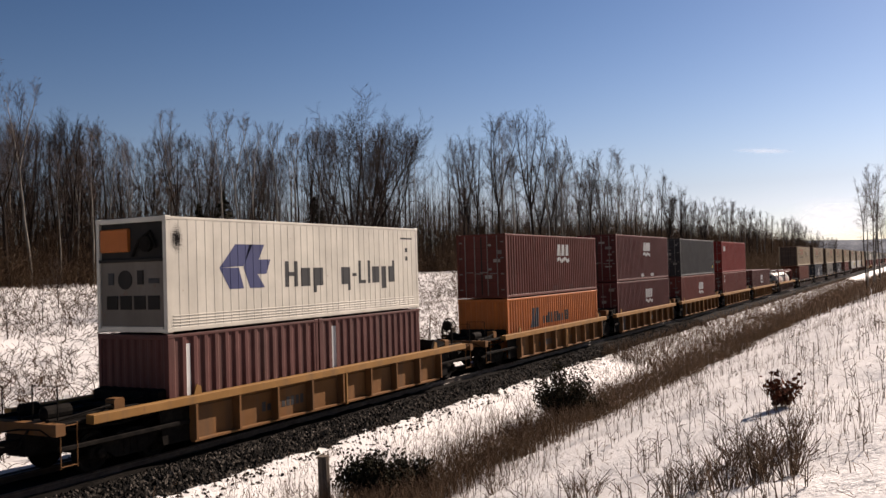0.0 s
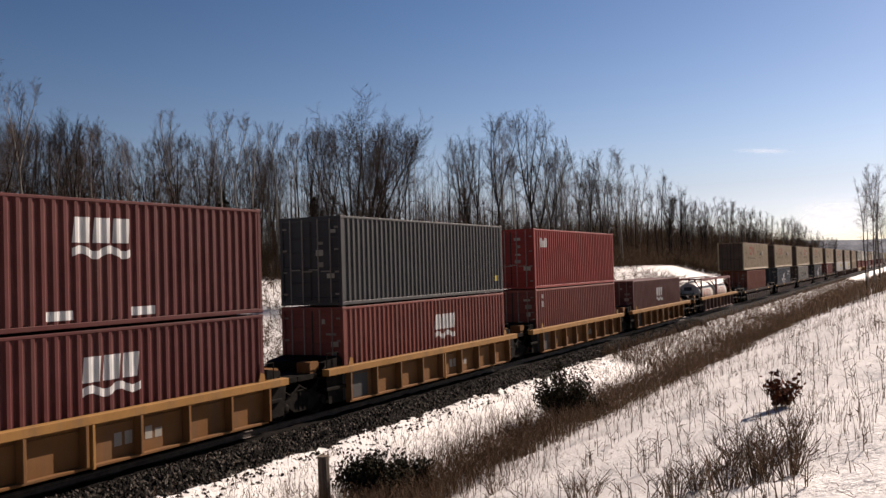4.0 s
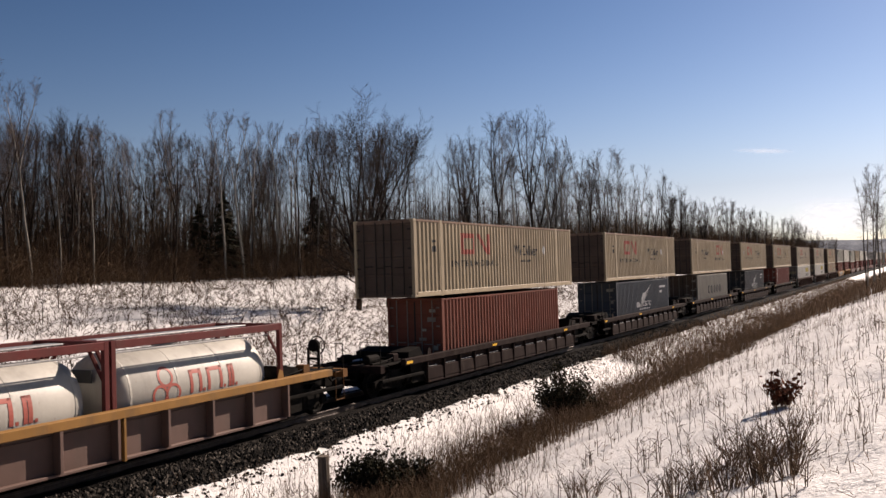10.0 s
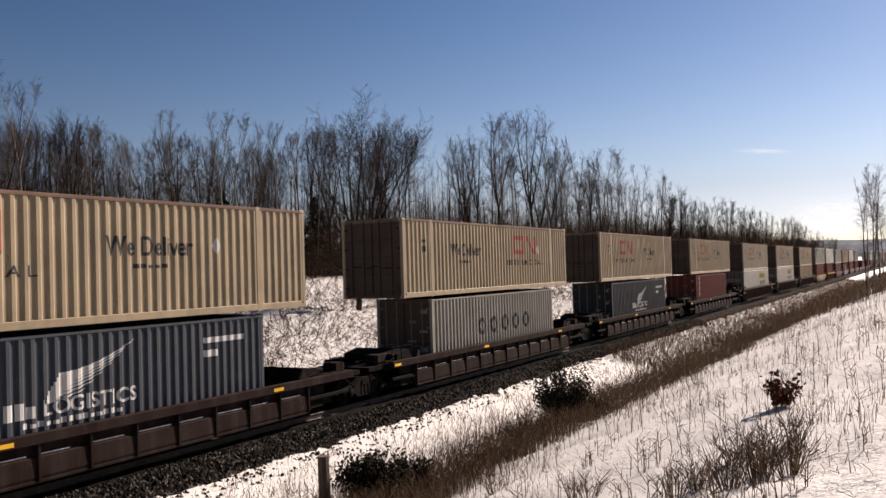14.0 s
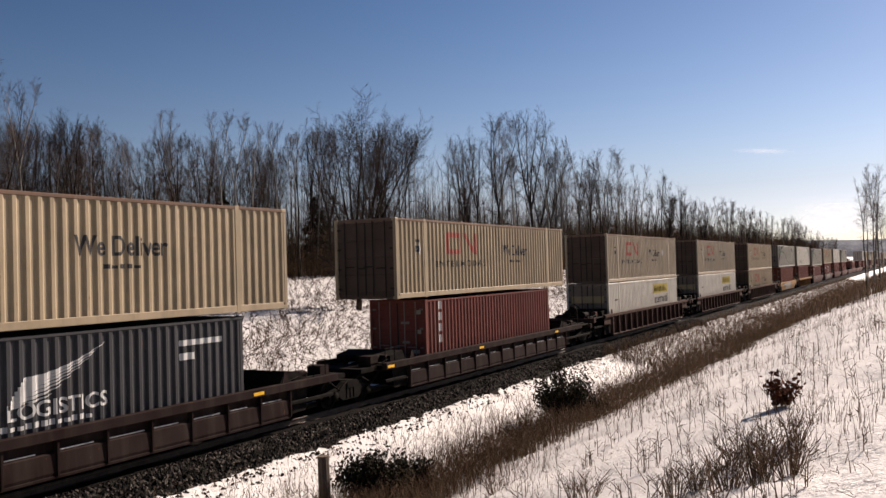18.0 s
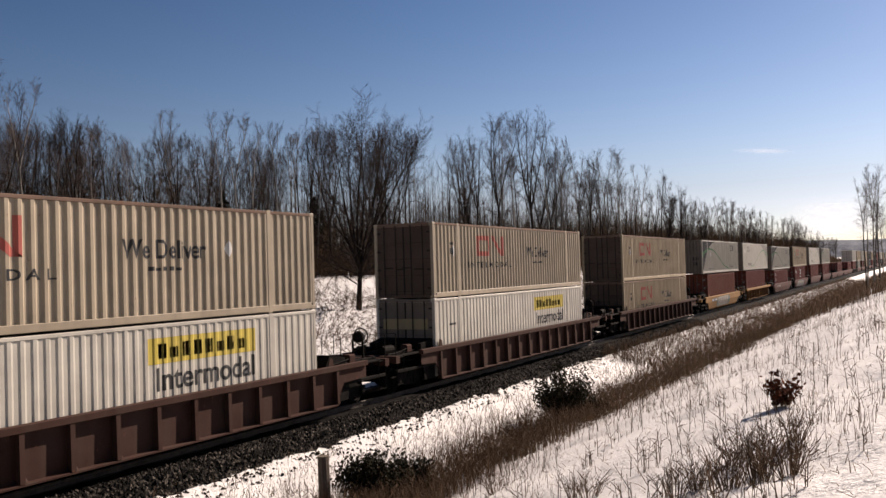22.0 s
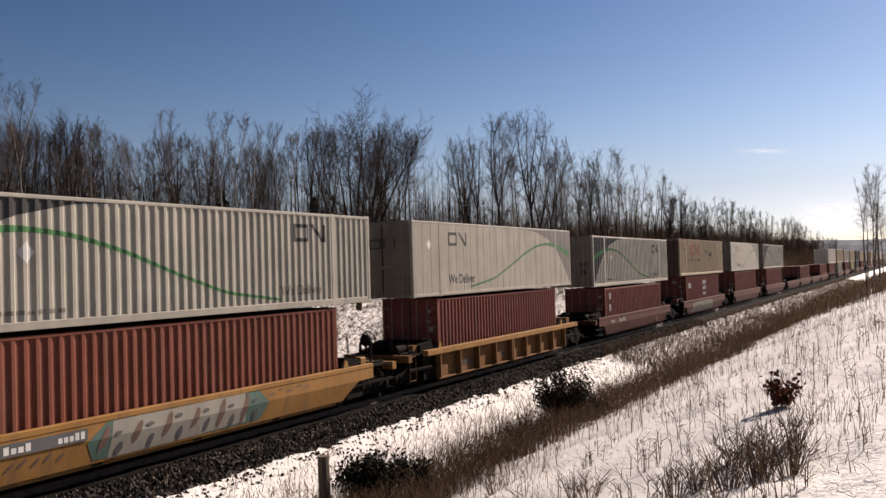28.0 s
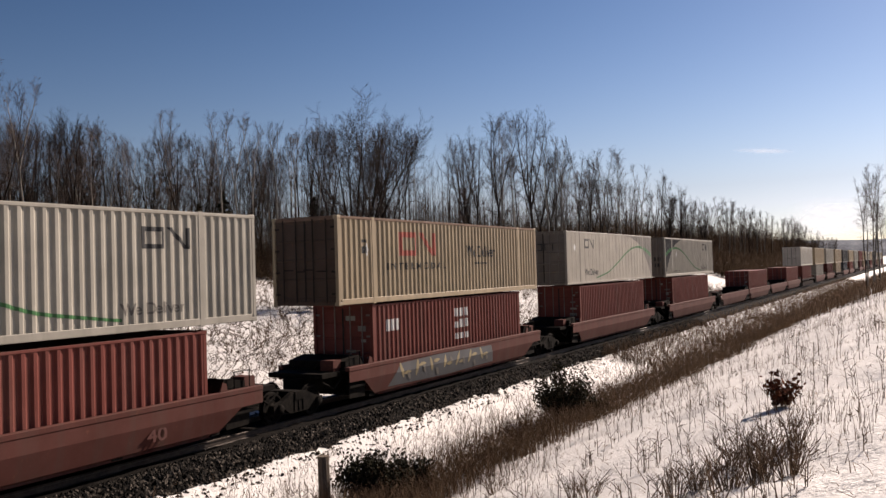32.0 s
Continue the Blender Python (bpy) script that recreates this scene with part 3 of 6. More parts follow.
def ring(b, cx, cz, ro, ri, n=24):
    for i in range(n):
        a, c = 2 * math.pi * i / n, 2 * math.pi * (i + 1) / n
        quad(b, [(cx + ri * math.cos(a), cz + ri * math.sin(a)), (cx + ro * math.cos(a), cz + ro * math.sin(a)),
                 (cx + ro * math.cos(c), cz + ro * math.sin(c)), (cx + ri * math.cos(c), cz + ri * math.sin(c))])
    return b


def word_bars(b, x, z, w, h, n, rnd, gap=0.28):
    """Plain blocks in the size of lettering."""
    p = w / n
    for i in range(n):
        hh = h * rnd.choice([1.0, 1.0, 0.72, 0.72])
        rect(b, x + i * p, x + i * p + p * (1 - gap), z, z + hh)
    return b


def on_panel(name, flat, material, parent, dx, dz, y, profile=None, label="", off=0.004):
    """Lays flat painted shapes on a side panel and folds them with it."""
    bm = bmesh.new()
    vs = [bm.verts.new((v[0] + dx, 0, v[2] + dz)) for v in flat.v]
    for f in flat.f:
        try:
            bm.faces.new([vs[i] for i in f])
        except ValueError:
            pass
    if profile:
        x0, x1 = min(v.co.x for v in bm.verts), max(v.co.x for v in bm.verts)
        for px, _ in profile:
            if x0 < px < x1:
                bmesh.ops.bisect_plane(bm, geom=bm.verts[:] + bm.edges[:] + bm.faces[:], plane_co=(px, 0, 0), plane_no=(1, 0, 0), dist=1e-5)
        xs, ds = [p[0] for p in profile], [p[1] for p in profile]
        for v in bm.verts:
            v.co.y = y + float(np.interp(v.co.x, xs, ds)) - off
    else:
        for v in bm.verts:
            v.co.y = y - off
    for f in bm.faces:
        f.normal_update()
        if f.normal.y > 0:
            f.normal_flip()
    me = bpy.data.meshes.new(name)
    bm.to_mesh(me)
    bm.free()
    me.materials.append(material)
    return part(name, me, material, parent, label)


def container(label, x0, z0, length, height, col, style="iso", width=2.438, end="door", end_col=None, edge_col=None, group="freight containers", moving=True, name="shipping_container"):
    """A steel box: frame, folded sides, doors; its origin at the middle of its foot."""
    o = thing(name, label, "container", group)
    hw, hl = width / 2, length / 2
    M = col
    E = end_col or col
    long53 = length > 14
    post, rail_t, rail_b = 0.13, 0.075, 0.13
    if style in ("van", "flute"):
        rail_b, rail_t = 0.20, 0.09
    for sx in (-1, 1):
        for sy in (-1, 1):
            x, y = sx * hl, sy * hw
            part("corner_post", Build().bar(min(x, x - sx * post), max(x, x - sx * post), min(y, y - sy * 0.12), max(y, y - sy * 0.12), 0.118, height - 0.118), M, o)
            for z in (0, height - 0.118):
                part("corner_casting", Build().bar(min(x, x - sx * 0.178), max(x, x - sx * 0.178), min(y, y - sy * 0.162) - (0.003 if sy < 0 else 0), max(y, y - sy * 0.162) + (0.003 if sy > 0 else 0), z, z + 0.118, 0.02), M, o)
    for sy in (-1, 1):
        y = sy * hw
        part("bottom_rail", Build().bar(-hl + 0.178, hl - 0.178, min(y, y - sy * 0.05), max(y, y - sy * 0.05), 0.02, rail_b), M, o)
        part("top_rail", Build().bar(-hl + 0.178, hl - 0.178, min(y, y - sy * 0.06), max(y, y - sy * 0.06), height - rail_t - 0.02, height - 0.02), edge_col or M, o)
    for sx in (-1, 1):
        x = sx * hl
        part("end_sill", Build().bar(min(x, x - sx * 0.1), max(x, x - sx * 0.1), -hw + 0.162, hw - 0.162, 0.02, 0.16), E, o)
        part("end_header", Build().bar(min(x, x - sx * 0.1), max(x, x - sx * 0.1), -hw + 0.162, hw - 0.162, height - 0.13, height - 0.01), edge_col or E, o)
    # sides, in bays between the posts
    lo, hi = rail_b, height - rail_t - 0.02
    bays = [(-hl + post, hl - post)]
    if long53:
        c = 12.19 / 2
        bays = [(-hl + post, -c), (-c + 0.17, c - 0.17), (c, hl - post)]
        for sy in (-1, 1):
            for sx in (-1, 1):
                x = sx * c
                y = sy * hw
                part("lifting_post", Build().bar(min(x, x - sx * 0.17), max(x, x - sx * 0.17), min(y, y - sy * 0.08) - 0.003, max(y, y - sy * 0.08) + 0.003, 0.0, height), M, o)
    profs = []
    for a, b in bays:
        if style in ("iso", "van"):
            pr = corrugation(b - a, 0.278 if style == "iso" else 0.292, 0.042, 0.03)
        elif style == "flute":
            pr = corrugation(b - a, 0.292, 0.020, 0.03)
        elif style == "wide":
            pr = corrugation(b - a, 0.36, 0.045, 0.03)
        else:                                   # flat sheets with narrow seams
            n = max(1, round((b - a) / (0.62 if style == "smooth" else 0.305)))
            p = (b - a) / n
            pr = [(0.0, 0.0)]
            for i in range(1, n):
                pr += [(i * p - 0.012, 0.0), (i * p - 0.006, -0.006), (i * p + 0.006, -0.006), (i * p + 0.012, 0.0)]
            pr += [(b - a, 0.0)]
        profs.append((a, pr))
        inset = 0.008
        for sy in (-1, 1):
            rows = [[(a + x, sy * (hw - inset - d), z) for x, d in pr] for z in (lo - 0.01, hi + 0.01)]
            part("side_panel", Build().strip(rows), M, o)
    # roof and floor
    nr = max(2, int(length / 0.6))
    rows = []
    for i in range(nr * 2 + 1):
        x = -hl + 0.1 + (length - 0.2) * i / (nr * 2)
        rows.append([(x, -hw + 0.05, height - 0.03 - 0.015 * (i % 2)), (x, hw - 0.05, height - 0.03 - 0.015 * (i % 2))])
    part("roof", Build().strip(rows), M, o)
    part("floor", Build().bar(-hl + 0.1, hl - 0.1, -hw + 0.05, hw - 0.05, 0.10, 0.17), TRUCK_STEEL, o)
    # ends
    back = corrugation(width - 0.24, 0.25, 0.04, 0.02)
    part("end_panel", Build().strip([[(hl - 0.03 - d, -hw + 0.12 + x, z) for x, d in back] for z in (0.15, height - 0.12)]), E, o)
    if end == "door":
        bars = SOOT if style in ("van", "flute") else BAR_STEEL
        part("door_gasket", Build().box(-hl + 0.026, -hl + 0.034, -0.03, 0.03, 0.165, height - 0.135), SOOT, o)
        if style == "iso":
            lab = random.Random(int(x0 * 7 + z0))
            for k in range(5 if x0 < 300 else 0):
                yw = lab.uniform(0.12, 0.42)
                yl = -1.0 + lab.choice([0.0, 0.08, 0.5])
                zl = height - 0.55 - 0.36 * k
                part("door_label", Build().box(-hl + 0.018, -hl + 0.026, yl, yl + yw, zl, zl + lab.uniform(0.07, 0.2)), BAR_STEEL if k % 2 else LIGHTGREY, o)
        for sy in (-1, 1):
            y0, y1 = (-hw + 0.125, -0.008) if sy < 0 else (0.008, hw - 0.125)
            d = Build()
            n = 5 if style not in ("van", "flute") else 4
            step = (height - 0.40) / n
            rows = []
            for i in range(n):
                z = 0.25 + i * step
                rows += [(z, 0.0), (z + 0.03, 0.025), (z + step - 0.07, 0.025), (z + step - 0.04, 0.0)]
            rows = [(0.165, 0.0)] + rows + [(height - 0.135, 0.0)]
            d.strip([[(-hl + 0.03 + q, y, z) for y in (y0, y1)] for z, q in rows])
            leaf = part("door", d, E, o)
            for f in (0.28, 0.72) if x0 < 300 else (0.5,):
                yb = y0 + (y1 - y0) * f
                part("locking_bar", Build().tube([(-hl + 0.0, yb, 0.1), (-hl + 0.0, yb, height - 0.08)], 0.022, 0.022, 6, True), bars, leaf)
                part("bar_handle", Build().bar(-hl - 0.012, -hl + 0.012, min(yb, yb - sy * 0.38), max(yb, yb - sy * 0.38), 1.05 + 0.12 * f, 1.09 + 0.12 * f), bars, leaf)
            for k in range(4 if x0 < 300 else 0):
                z = 0.35 + k * (height - 0.75) / 3
                yh = y1 if sy > 0 else y0
                part("hinge", Build().bar(-hl + 0.0, -hl + 0.03, min(yh, yh - sy * 0.14), max(yh, yh - sy * 0.14), z, z + 0.06), bars, leaf)
    elif end == "corr":
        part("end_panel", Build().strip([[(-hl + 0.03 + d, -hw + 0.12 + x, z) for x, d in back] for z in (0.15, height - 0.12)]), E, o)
    if moving:
        MOVING.append((o, x0 + hl, z0))
    return o, hl, hw, profs


def mark(c, name, flat, material, x, z, label=""):
    """Paint on the near side: x and z from the lower corner of the leading end."""
    o, hl, hw, profs = c
    if name == "lettering":
        for one in islands(flat):
            mark(c, "letter", one, material, x, z, "")
        return None
    if name in ("number_bars", "label_bars", "sign_bars") and len(flat.f) > 1:
        for f in flat.f:
            one = Build()
            quad(one, [(flat.v[i][0], flat.v[i][2]) for i in f])
            mark(c, name[:-1], one, material, x, z, label)
        return None
    pr = []
    for a, p in profs:
        pr += [(a + q, d) for q, d in p]
    return on_panel(name, flat, material, o, -hl + x, z, -hw + 0.008, pr, label)


def end_mark(c, name, y0, y1, z0, z1, material):
    o, hl, hw, _ = c
    part(name, Build().box(-hl + 0.018, -hl + 0.026, y0, y1, z0, z1), material, o)


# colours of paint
# door grime, with the end's shade also put into this darker colour
GRIMY_SHADED_DOOR = paint("sooty_brown_door_paint", (0.060, 0.042, 0.032), 1.0, 0.8, grime=0.9, gloss=0.1)
# white of the leading ends, darkened for grime and for their shade
GRIMY_SHADED_WHITE = paint("sooty_white_end_paint", (0.120, 0.103, 0.085), 0.8, 0.75, grime=0.9, gloss=0.12)
SMOKY_WHITE = paint("dulled_white_paint", (0.218, 0.200, 0.165), 0.4, 0.55, grime=0.6)
TEAL = paint("dull_teal_spray", (0.055, 0.10, 0.085), 0.3, 0.6)
TAN_SPRAY = paint("tan_spray", (0.22, 0.18, 0.10), 0.3, 0.6)
SLATE_SPRAY = paint("slate_spray", (0.06, 0.062, 0.066), 0.4, 0.6, grime=0.7)
FADED_CREAM = paint("faded_cream_paint", (0.26, 0.216, 0.154), 0.6, 0.62, grime=0.6, gloss=0.25)
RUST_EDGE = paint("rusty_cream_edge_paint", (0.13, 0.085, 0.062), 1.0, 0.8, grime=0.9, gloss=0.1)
SOOT = paint("soot_smudge", (0.02, 0.018, 0.016), 0.0, 0.9, grime=0.2, gloss=0.05)
GREEN_DARK = paint("dull_green_lettering_paint", (0.022, 0.10, 0.026), 0.0, 0.5, grime=0.3)
FIELD_GREY = paint("smoky_grey_paint", (0.105, 0.095, 0.083), 0.3, 0.6, grime=0.5)
BEIGE = paint("cream_beige_paint", (0.252, 0.199, 0.126), 0.7, 0.62, grime=0.65, gloss=0.25)
OFFWHITE = paint("off_white_paint", (0.24, 0.226, 0.190), 0.3, 0.62, grime=0.55, gloss=0.25)
REEFER = paint("warm_white_paint", (0.438, 0.414, 0.351), 0.2, 0.45, grime=0.35)
CLEANWHITE = paint("white_paint", (0.37, 0.348, 0.298), 0.2, 0.45, grime=0.35)
BRICK = paint("brick_red_brown_paint", (0.074, 0.016, 0.010), 0.3, 0.66, grime=0.4, gloss=0.15)
MAROON = paint("maroon_paint", (0.060, 0.0115, 0.010), 0.25, 0.66, grime=0.4, gloss=0.15)
OLDMAROON = paint("faded_maroon_paint", (0.070, 0.024, 0.020), 0.5, 0.68, grime=0.6, gloss=0.15)
ORANGE = paint("orange_paint", (0.30, 0.084, 0.012), 0.4, 0.62, grime=0.5, gloss=0.2)
GREYDARK = paint("dark_grey_paint", (0.018, 0.019, 0.020), 0.2, 0.66, grime=0.4, gloss=0.25)
RED = paint("red_paint", (0.150, 0.017, 0.013), 0.3, 0.66, grime=0.4, gloss=0.15)
BROWNRED = paint("brown_red_paint", (0.108, 0.025, 0.018), 0.5, 0.66, grime=0.6, gloss=0.15)
RUSTRED = paint("rust_red_paint", (0.115, 0.032, 0.018), 0.6, 0.68, grime=0.5, gloss=0.15)
BLUE = paint("slate_blue_paint", (0.016, 0.023, 0.033), 0.2, 0.64, grime=0.4, gloss=0.35)
NAVY = paint("dark_navy_paint", (0.008, 0.009, 0.013), 0.2, 0.64, grime=0.4, gloss=0.35)
LIGHTGREY = paint("light_grey_paint", (0.20, 0.188, 0.160), 0.3, 0.62, grime=0.5, gloss=0.25)
OCHRE = paint("dirty_ochre_paint", (0.125, 0.060, 0.021), 1.1, 0.8, grime=1.0, gloss=0.08)
DUSTY_BROWN = paint("dusty_brown_paint", (0.10, 0.060, 0.047), 0.8, 0.7, grime=0.8)
YELLOWCAR = paint("yellow_car_paint", (0.205, 0.106, 0.030), 1.1, 0.75, grime=1.0, gloss=0.12)
BROWNCAR = paint("dark_brown_car_paint", (0.013, 0.007, 0.006), 0.6, 0.85, grime=0.7, gloss=0.04)
REDBROWNCAR = paint("red_brown_car_paint", (0.041, 0.021, 0.016), 0.8, 0.85, grime=0.8, gloss=0.05)
MAROONCAR = paint("maroon_car_paint", (0.066, 0.021, 0.016), 0.9, 0.75, grime=0.9, gloss=0.1)
TANK_WHITE = paint("stained_cream_tank_paint", (0.33, 0.315, 0.275), 0.5, 0.5, grime=0.7)
TANK_FRAME = paint("dull_red_frame_paint", (0.085, 0.016, 0.014), 0.6, 0.66, grime=0.6, gloss=0.15)
BAR_STEEL = paint("worn_door_bar_paint", (0.13, 0.115, 0.10), 0.8, 0.6, grime=0.7)
INK_BLACK = paint("black_paint", (0.017, 0.017, 0.017), 0.0, 0.5, grime=0.1)
INK_WHITE = paint("white_lettering_paint", (0.436, 0.436, 0.422), 0.0, 0.5, grime=0.2)
INK_RED = paint("red_lettering_paint", (0.30, 0.072, 0.052), 0.2, 0.55, grime=0.6)
INK_BLUE = paint("blue_lettering_paint", (0.026, 0.032, 0.095), 0.0, 0.5, grime=0.1)
INK_GREEN = paint("green_lettering_paint", (0.030, 0.115, 0.034), 0.0, 0.5, grime=0.1)
INK_YELLOW = paint("yellow_lettering_paint", (0.40, 0.31, 0.045), 0.2, 0.6, grime=0.6)
REFLECT = paint("yellow_reflector_tape", (0.621, 0.348, 0.017), 0.0, 0.35, grime=0.2)


def hook_logo(b, x, z, w, h, s):
    """A closed ring and a slanted band, for the railway's mark."""
    a = w * 0.46
    rect(b, x, x + a, z, z + s), rect(b, x, x + a, z + h - s, z + h), rect(b, x, x + s, z + s, z + h - s)
    rect(b, x + a - s * 0.7, x + a, z + s, z + h - s)
    quad(b, [(x + w - s * 1.5, z), (x + w, z), (x + a + w * 0.06 + s * 1.5, z + h), (x + a + w * 0.06, z + h)])
    rect(b, x + w - s, x + w, z, z + h)
    return b


def van53(x0, rnd, z0=3.31, flip=False, patch=True, height=2.86, coat=None):
    """Beige 53-foot container with a red mark and dark lettering."""
    c = container("weathered cream corrugated long freight container with red logo", x0, z0, 16.15, height, coat or BEIGE, "van", 2.59, end_col=GRIMY_SHADED_DOOR, edge_col=RUST_EDGE, group="long freight containers on the train")
    h = height
    mark(c, "logo", hook_logo(Build(), 0, 0, 2.6, 0.84, 0.19), INK_RED, 3.75 if not flip else 9.6, h * 0.55, "faded red railway logo")
    mark(c, "lettering", text_mesh("I N T E R M O D A L", 4.2, 0.24), INK_BLACK, 2.95 if not flip else 8.9, h * 0.38, "dark spaced lettering")
    mark(c, "lettering", text_mesh("We Deliver", 2.7, 0.46), INK_BLACK, 8.9 if not flip else 3.6, h * 0.53, "dark slogan lettering")
    mark(c, "lettering", word_bars(Build(), 0, 0, 1.1, 0.10, 5, rnd), INK_BLACK, 9.7 if not flip else 4.3, h * 0.43)
    mark(c, "number_bars", rect(rect(Build(), 0, 0.30, 0.35, 0.45), 0, 0.3, 0.0, 0.22), INK_BLACK, 1.35, h * 0.58)
    if patch:
        mark(c, "repair_patch", quad(Build(), [(0, 0), (0.16, -0.22), (0.32, 0), (0.16, 0.22)]), INK_WHITE, 12.3 if rnd.random() < 0.5 else 1.5, h * 0.62, "white diamond patch")
    return c


def swept_stripe(length, h, flip, n=40):
    """A wave that swells from the leading edge, crests and runs out along the foot."""
    xs = [0, 1, 2, 3.2, 4.5, 5.9, 7.4, 9.3, 11.6]
    zs = [0.53, 0.64, 0.71, 0.745, 0.705, 0.585, 0.405, 0.20, 0.10]
    b = Build()

    def at(x):
        d = 0.35
        z = (np.interp(x - d, xs, zs) + 2 * np.interp(x, xs, zs) + np.interp(x + d, xs, zs)) / 4
        w = float(np.interp(x, [0, 2, 3.6, 11.6], [0.30, 0.19, 0.11, 0.07]))
        return float(z) * h, w
    for i in range(n):
        x0, x1 = 0.14 + 11.4 * i / n, 0.14 + 11.4 * (i + 1) / n
        (z0, w0), (z1, w1) = at(x0), at(x1)
        q = [(x0, z0 - w0 / 2), (x1, z1 - w1 / 2), (x1, z1 + w1 / 2), (x0, z0 + w0 / 2)]
        quad(b, [(length - x, z) for x, z in q][::-1] if flip else q)
    return b


def corner_swoosh(length, h, flip, n=24):
    """A dark field above a rising curve, in the upper corner."""
    b = Build()
    f = lambda x: float(np.interp(x, [0.13, 0.6, 1.26, 2.0, 3.1, 4.6, 5.9], [0.02, 0.22, 0.45, 0.655, 0.83, 0.94, 0.965])) * h
    for i in range(n):
        x0, x1 = 0.13 + 5.75 * i / n, 0.13 + 5.75 * (i + 1) / n
        q = [(x0, max(0.16, f(x0))), (x1, max(0.16, f(x1))), (x1, h * 0.966), (x0, h * 0.966)]
        quad(b, [(length - x, z) for x, z in q][::-1] if flip else q)
    return b


def wave53(x0, rnd, smooth=False, flip=False, z0=3.29, height=2.83):
    """White 53-foot container with a green wave and a dark corner field."""
    c = container("white %s long container with green wave stripe" % ("smooth-sided" if smooth else "corrugated"), x0, z0, 16.15, height, SMOKY_WHITE if smooth else OFFWHITE,
                  "smooth" if smooth else "van", 2.59, end="door" if smooth else "corr", end_col=GRIMY_SHADED_WHITE, group="long freight containers on the train")
    logo = hook_logo(Build(), 0, 0, 1.55, 0.52, 0.11)
    h = height
    mark(c, "corner_field", corner_swoosh(16.15, h, flip), FIELD_GREY if smooth else INK_BLACK, 0, 0, "dark swept corner field")
    o, hl, hw, profs = c
    keep = [p for p in profs]
    over = (o, hl, hw + 0.003, keep)
    mark(over, "wave_stripe", swept_stripe(16.15, h, flip), GREEN_DARK if smooth else INK_GREEN, 0, 0, "green wave stripe")
    if not flip:
        mark(c, "logo", logo, INK_BLACK, 12.15, 1.95, "black railway logo")
        mark(c, "lettering", text_mesh("We Deliver", 2.0, 0.28), FIELD_GREY, 11.5, 0.40, "grey slogan lettering")
        mark(c, "placard", quad(Build(), [(0, 0), (0.2, -0.25), (0.4, 0), (0.2, 0.25)]), INK_WHITE, 3.2, h * 0.57, "white diamond placard")
        mark(c, "label_bars", word_bars(Build(), 0, 0, 2.0, 0.09, 8, rnd), FIELD_GREY, 2.4, 0.34)
        for y0, y1, z0, z1 in ((0.72, 0.76, 2.25, 2.45), (0.72, 0.95, 2.42, 2.46), (0.55, 0.60, 2.25, 2.45), (-0.62, -0.5, 1.15, 1.42), (-0.82, -0.74, 1.15, 1.42), (-0.95, -0.90, 1.15, 1.42), (-0.62, -0.54, 0.72, 0.98), (-0.86, -0.72, 0.72, 0.98)):
            end_mark(c, "end_number_bar", y0, y1, z0, z1, INK_BLACK)
    else:
        mark(c, "logo", logo, INK_BLACK, 2.75, 1.92, "black railway logo")
        mark(c, "lettering", text_mesh("We Deliver", 2.3, 0.36), GREYDARK, 2.7, 0.45, "grey slogan lettering")
        mark(c, "placard", quad(Build(), [(0, 0), (0.16, -0.2), (0.32, 0), (0.16, 0.2)]), INK_WHITE, 1.05, 1.95, "white diamond placard")
        for y0, y1, z0, z1 in ((0.05, 0.55, 2.13, 2.18), (0.05, 0.55, 1.82, 1.87), (0.50, 0.55, 1.87, 2.13), (0.05, 0.10, 1.87, 2.13), (-0.12, -0.07, 1.82, 2.18), (-0.55, -0.50, 1.82, 2.18)):
            end_mark(c, "end_logo_bar", y0, y1, z0, z1, INK_BLACK)
    return c


def box40(label, x0, z0, col, h=2.87, **kw):
    return container(label, x0, z0, 12.19, h, col, **kw)


def white_word(c, rnd, x, z, w, h, n, material=None):
    mark(c, "logo", word_bars(Build(), 0, 0, w, h, n, rnd, 0.22), material or INK_WHITE, x, z, "blocky painted company mark")


def crest_logo(c, x, z, w=1.45):
    """White block letters' shape over a wavy underline."""
    b = Build()
    for i in range(3):
        rect(b, i * w * 0.34, i * w * 0.34 + w * 0.27, 0.42, 0.98, 0.05)
    for i in range(12):
        a, e = i / 12, (i + 1) / 12
        f = lambda t: 0.12 + 0.07 * math.sin(t * 4 * math.pi)
        quad(b, [(w * a, f(a)), (w * e, f(e)), (w * e, f(e) + 0.18), (w * a, f(a) + 0.18)])
    mark(c, "logo", b, INK_WHITE, x, z, "white company mark with a wavy line")


def feather_logo(c, x, z):
    b = Build()
    for i in range(7):
        x0, z0, l, up = 0.02 + 0.06 * i, 0.02 + 0.085 * i, 1.05 + 0.17 * i, 0.20 + 0.075 * i
        for k in range(5):
            s, e = k / 5, (k + 1) / 5
            f = lambda t: (x0 + l * t, z0 + up * t ** 1.7)
            (xa, za), (xb, zb) = f(s), f(e)
            quad(b, [(xa, za), (xb, zb), (xb, zb + 0.09 * (1.15 - e)), (xa, za + 0.085 * (1.15 - s))])
    mark(c, "logo", b, INK_WHITE, x - 0.3, z + 0.42, "white winged company mark")
    mark(c, "lettering", word_bars(Build(), 0, 0, 0.75, 0.34, 3, random.Random(3), 0.2), INK_WHITE, x - 1.2, z + 0.20)
    mark(c, "lettering", text_mesh("LOGISTICS", 2.5, 0.34), INK_WHITE, x - 0.3, z + 0.20)
    mark(c, "lettering", word_bars(Build(), 0, 0, 2.6, 0.12, 14, random.Random(4), 0.3), INK_WHITE, x - 0.8, z + 0.0)


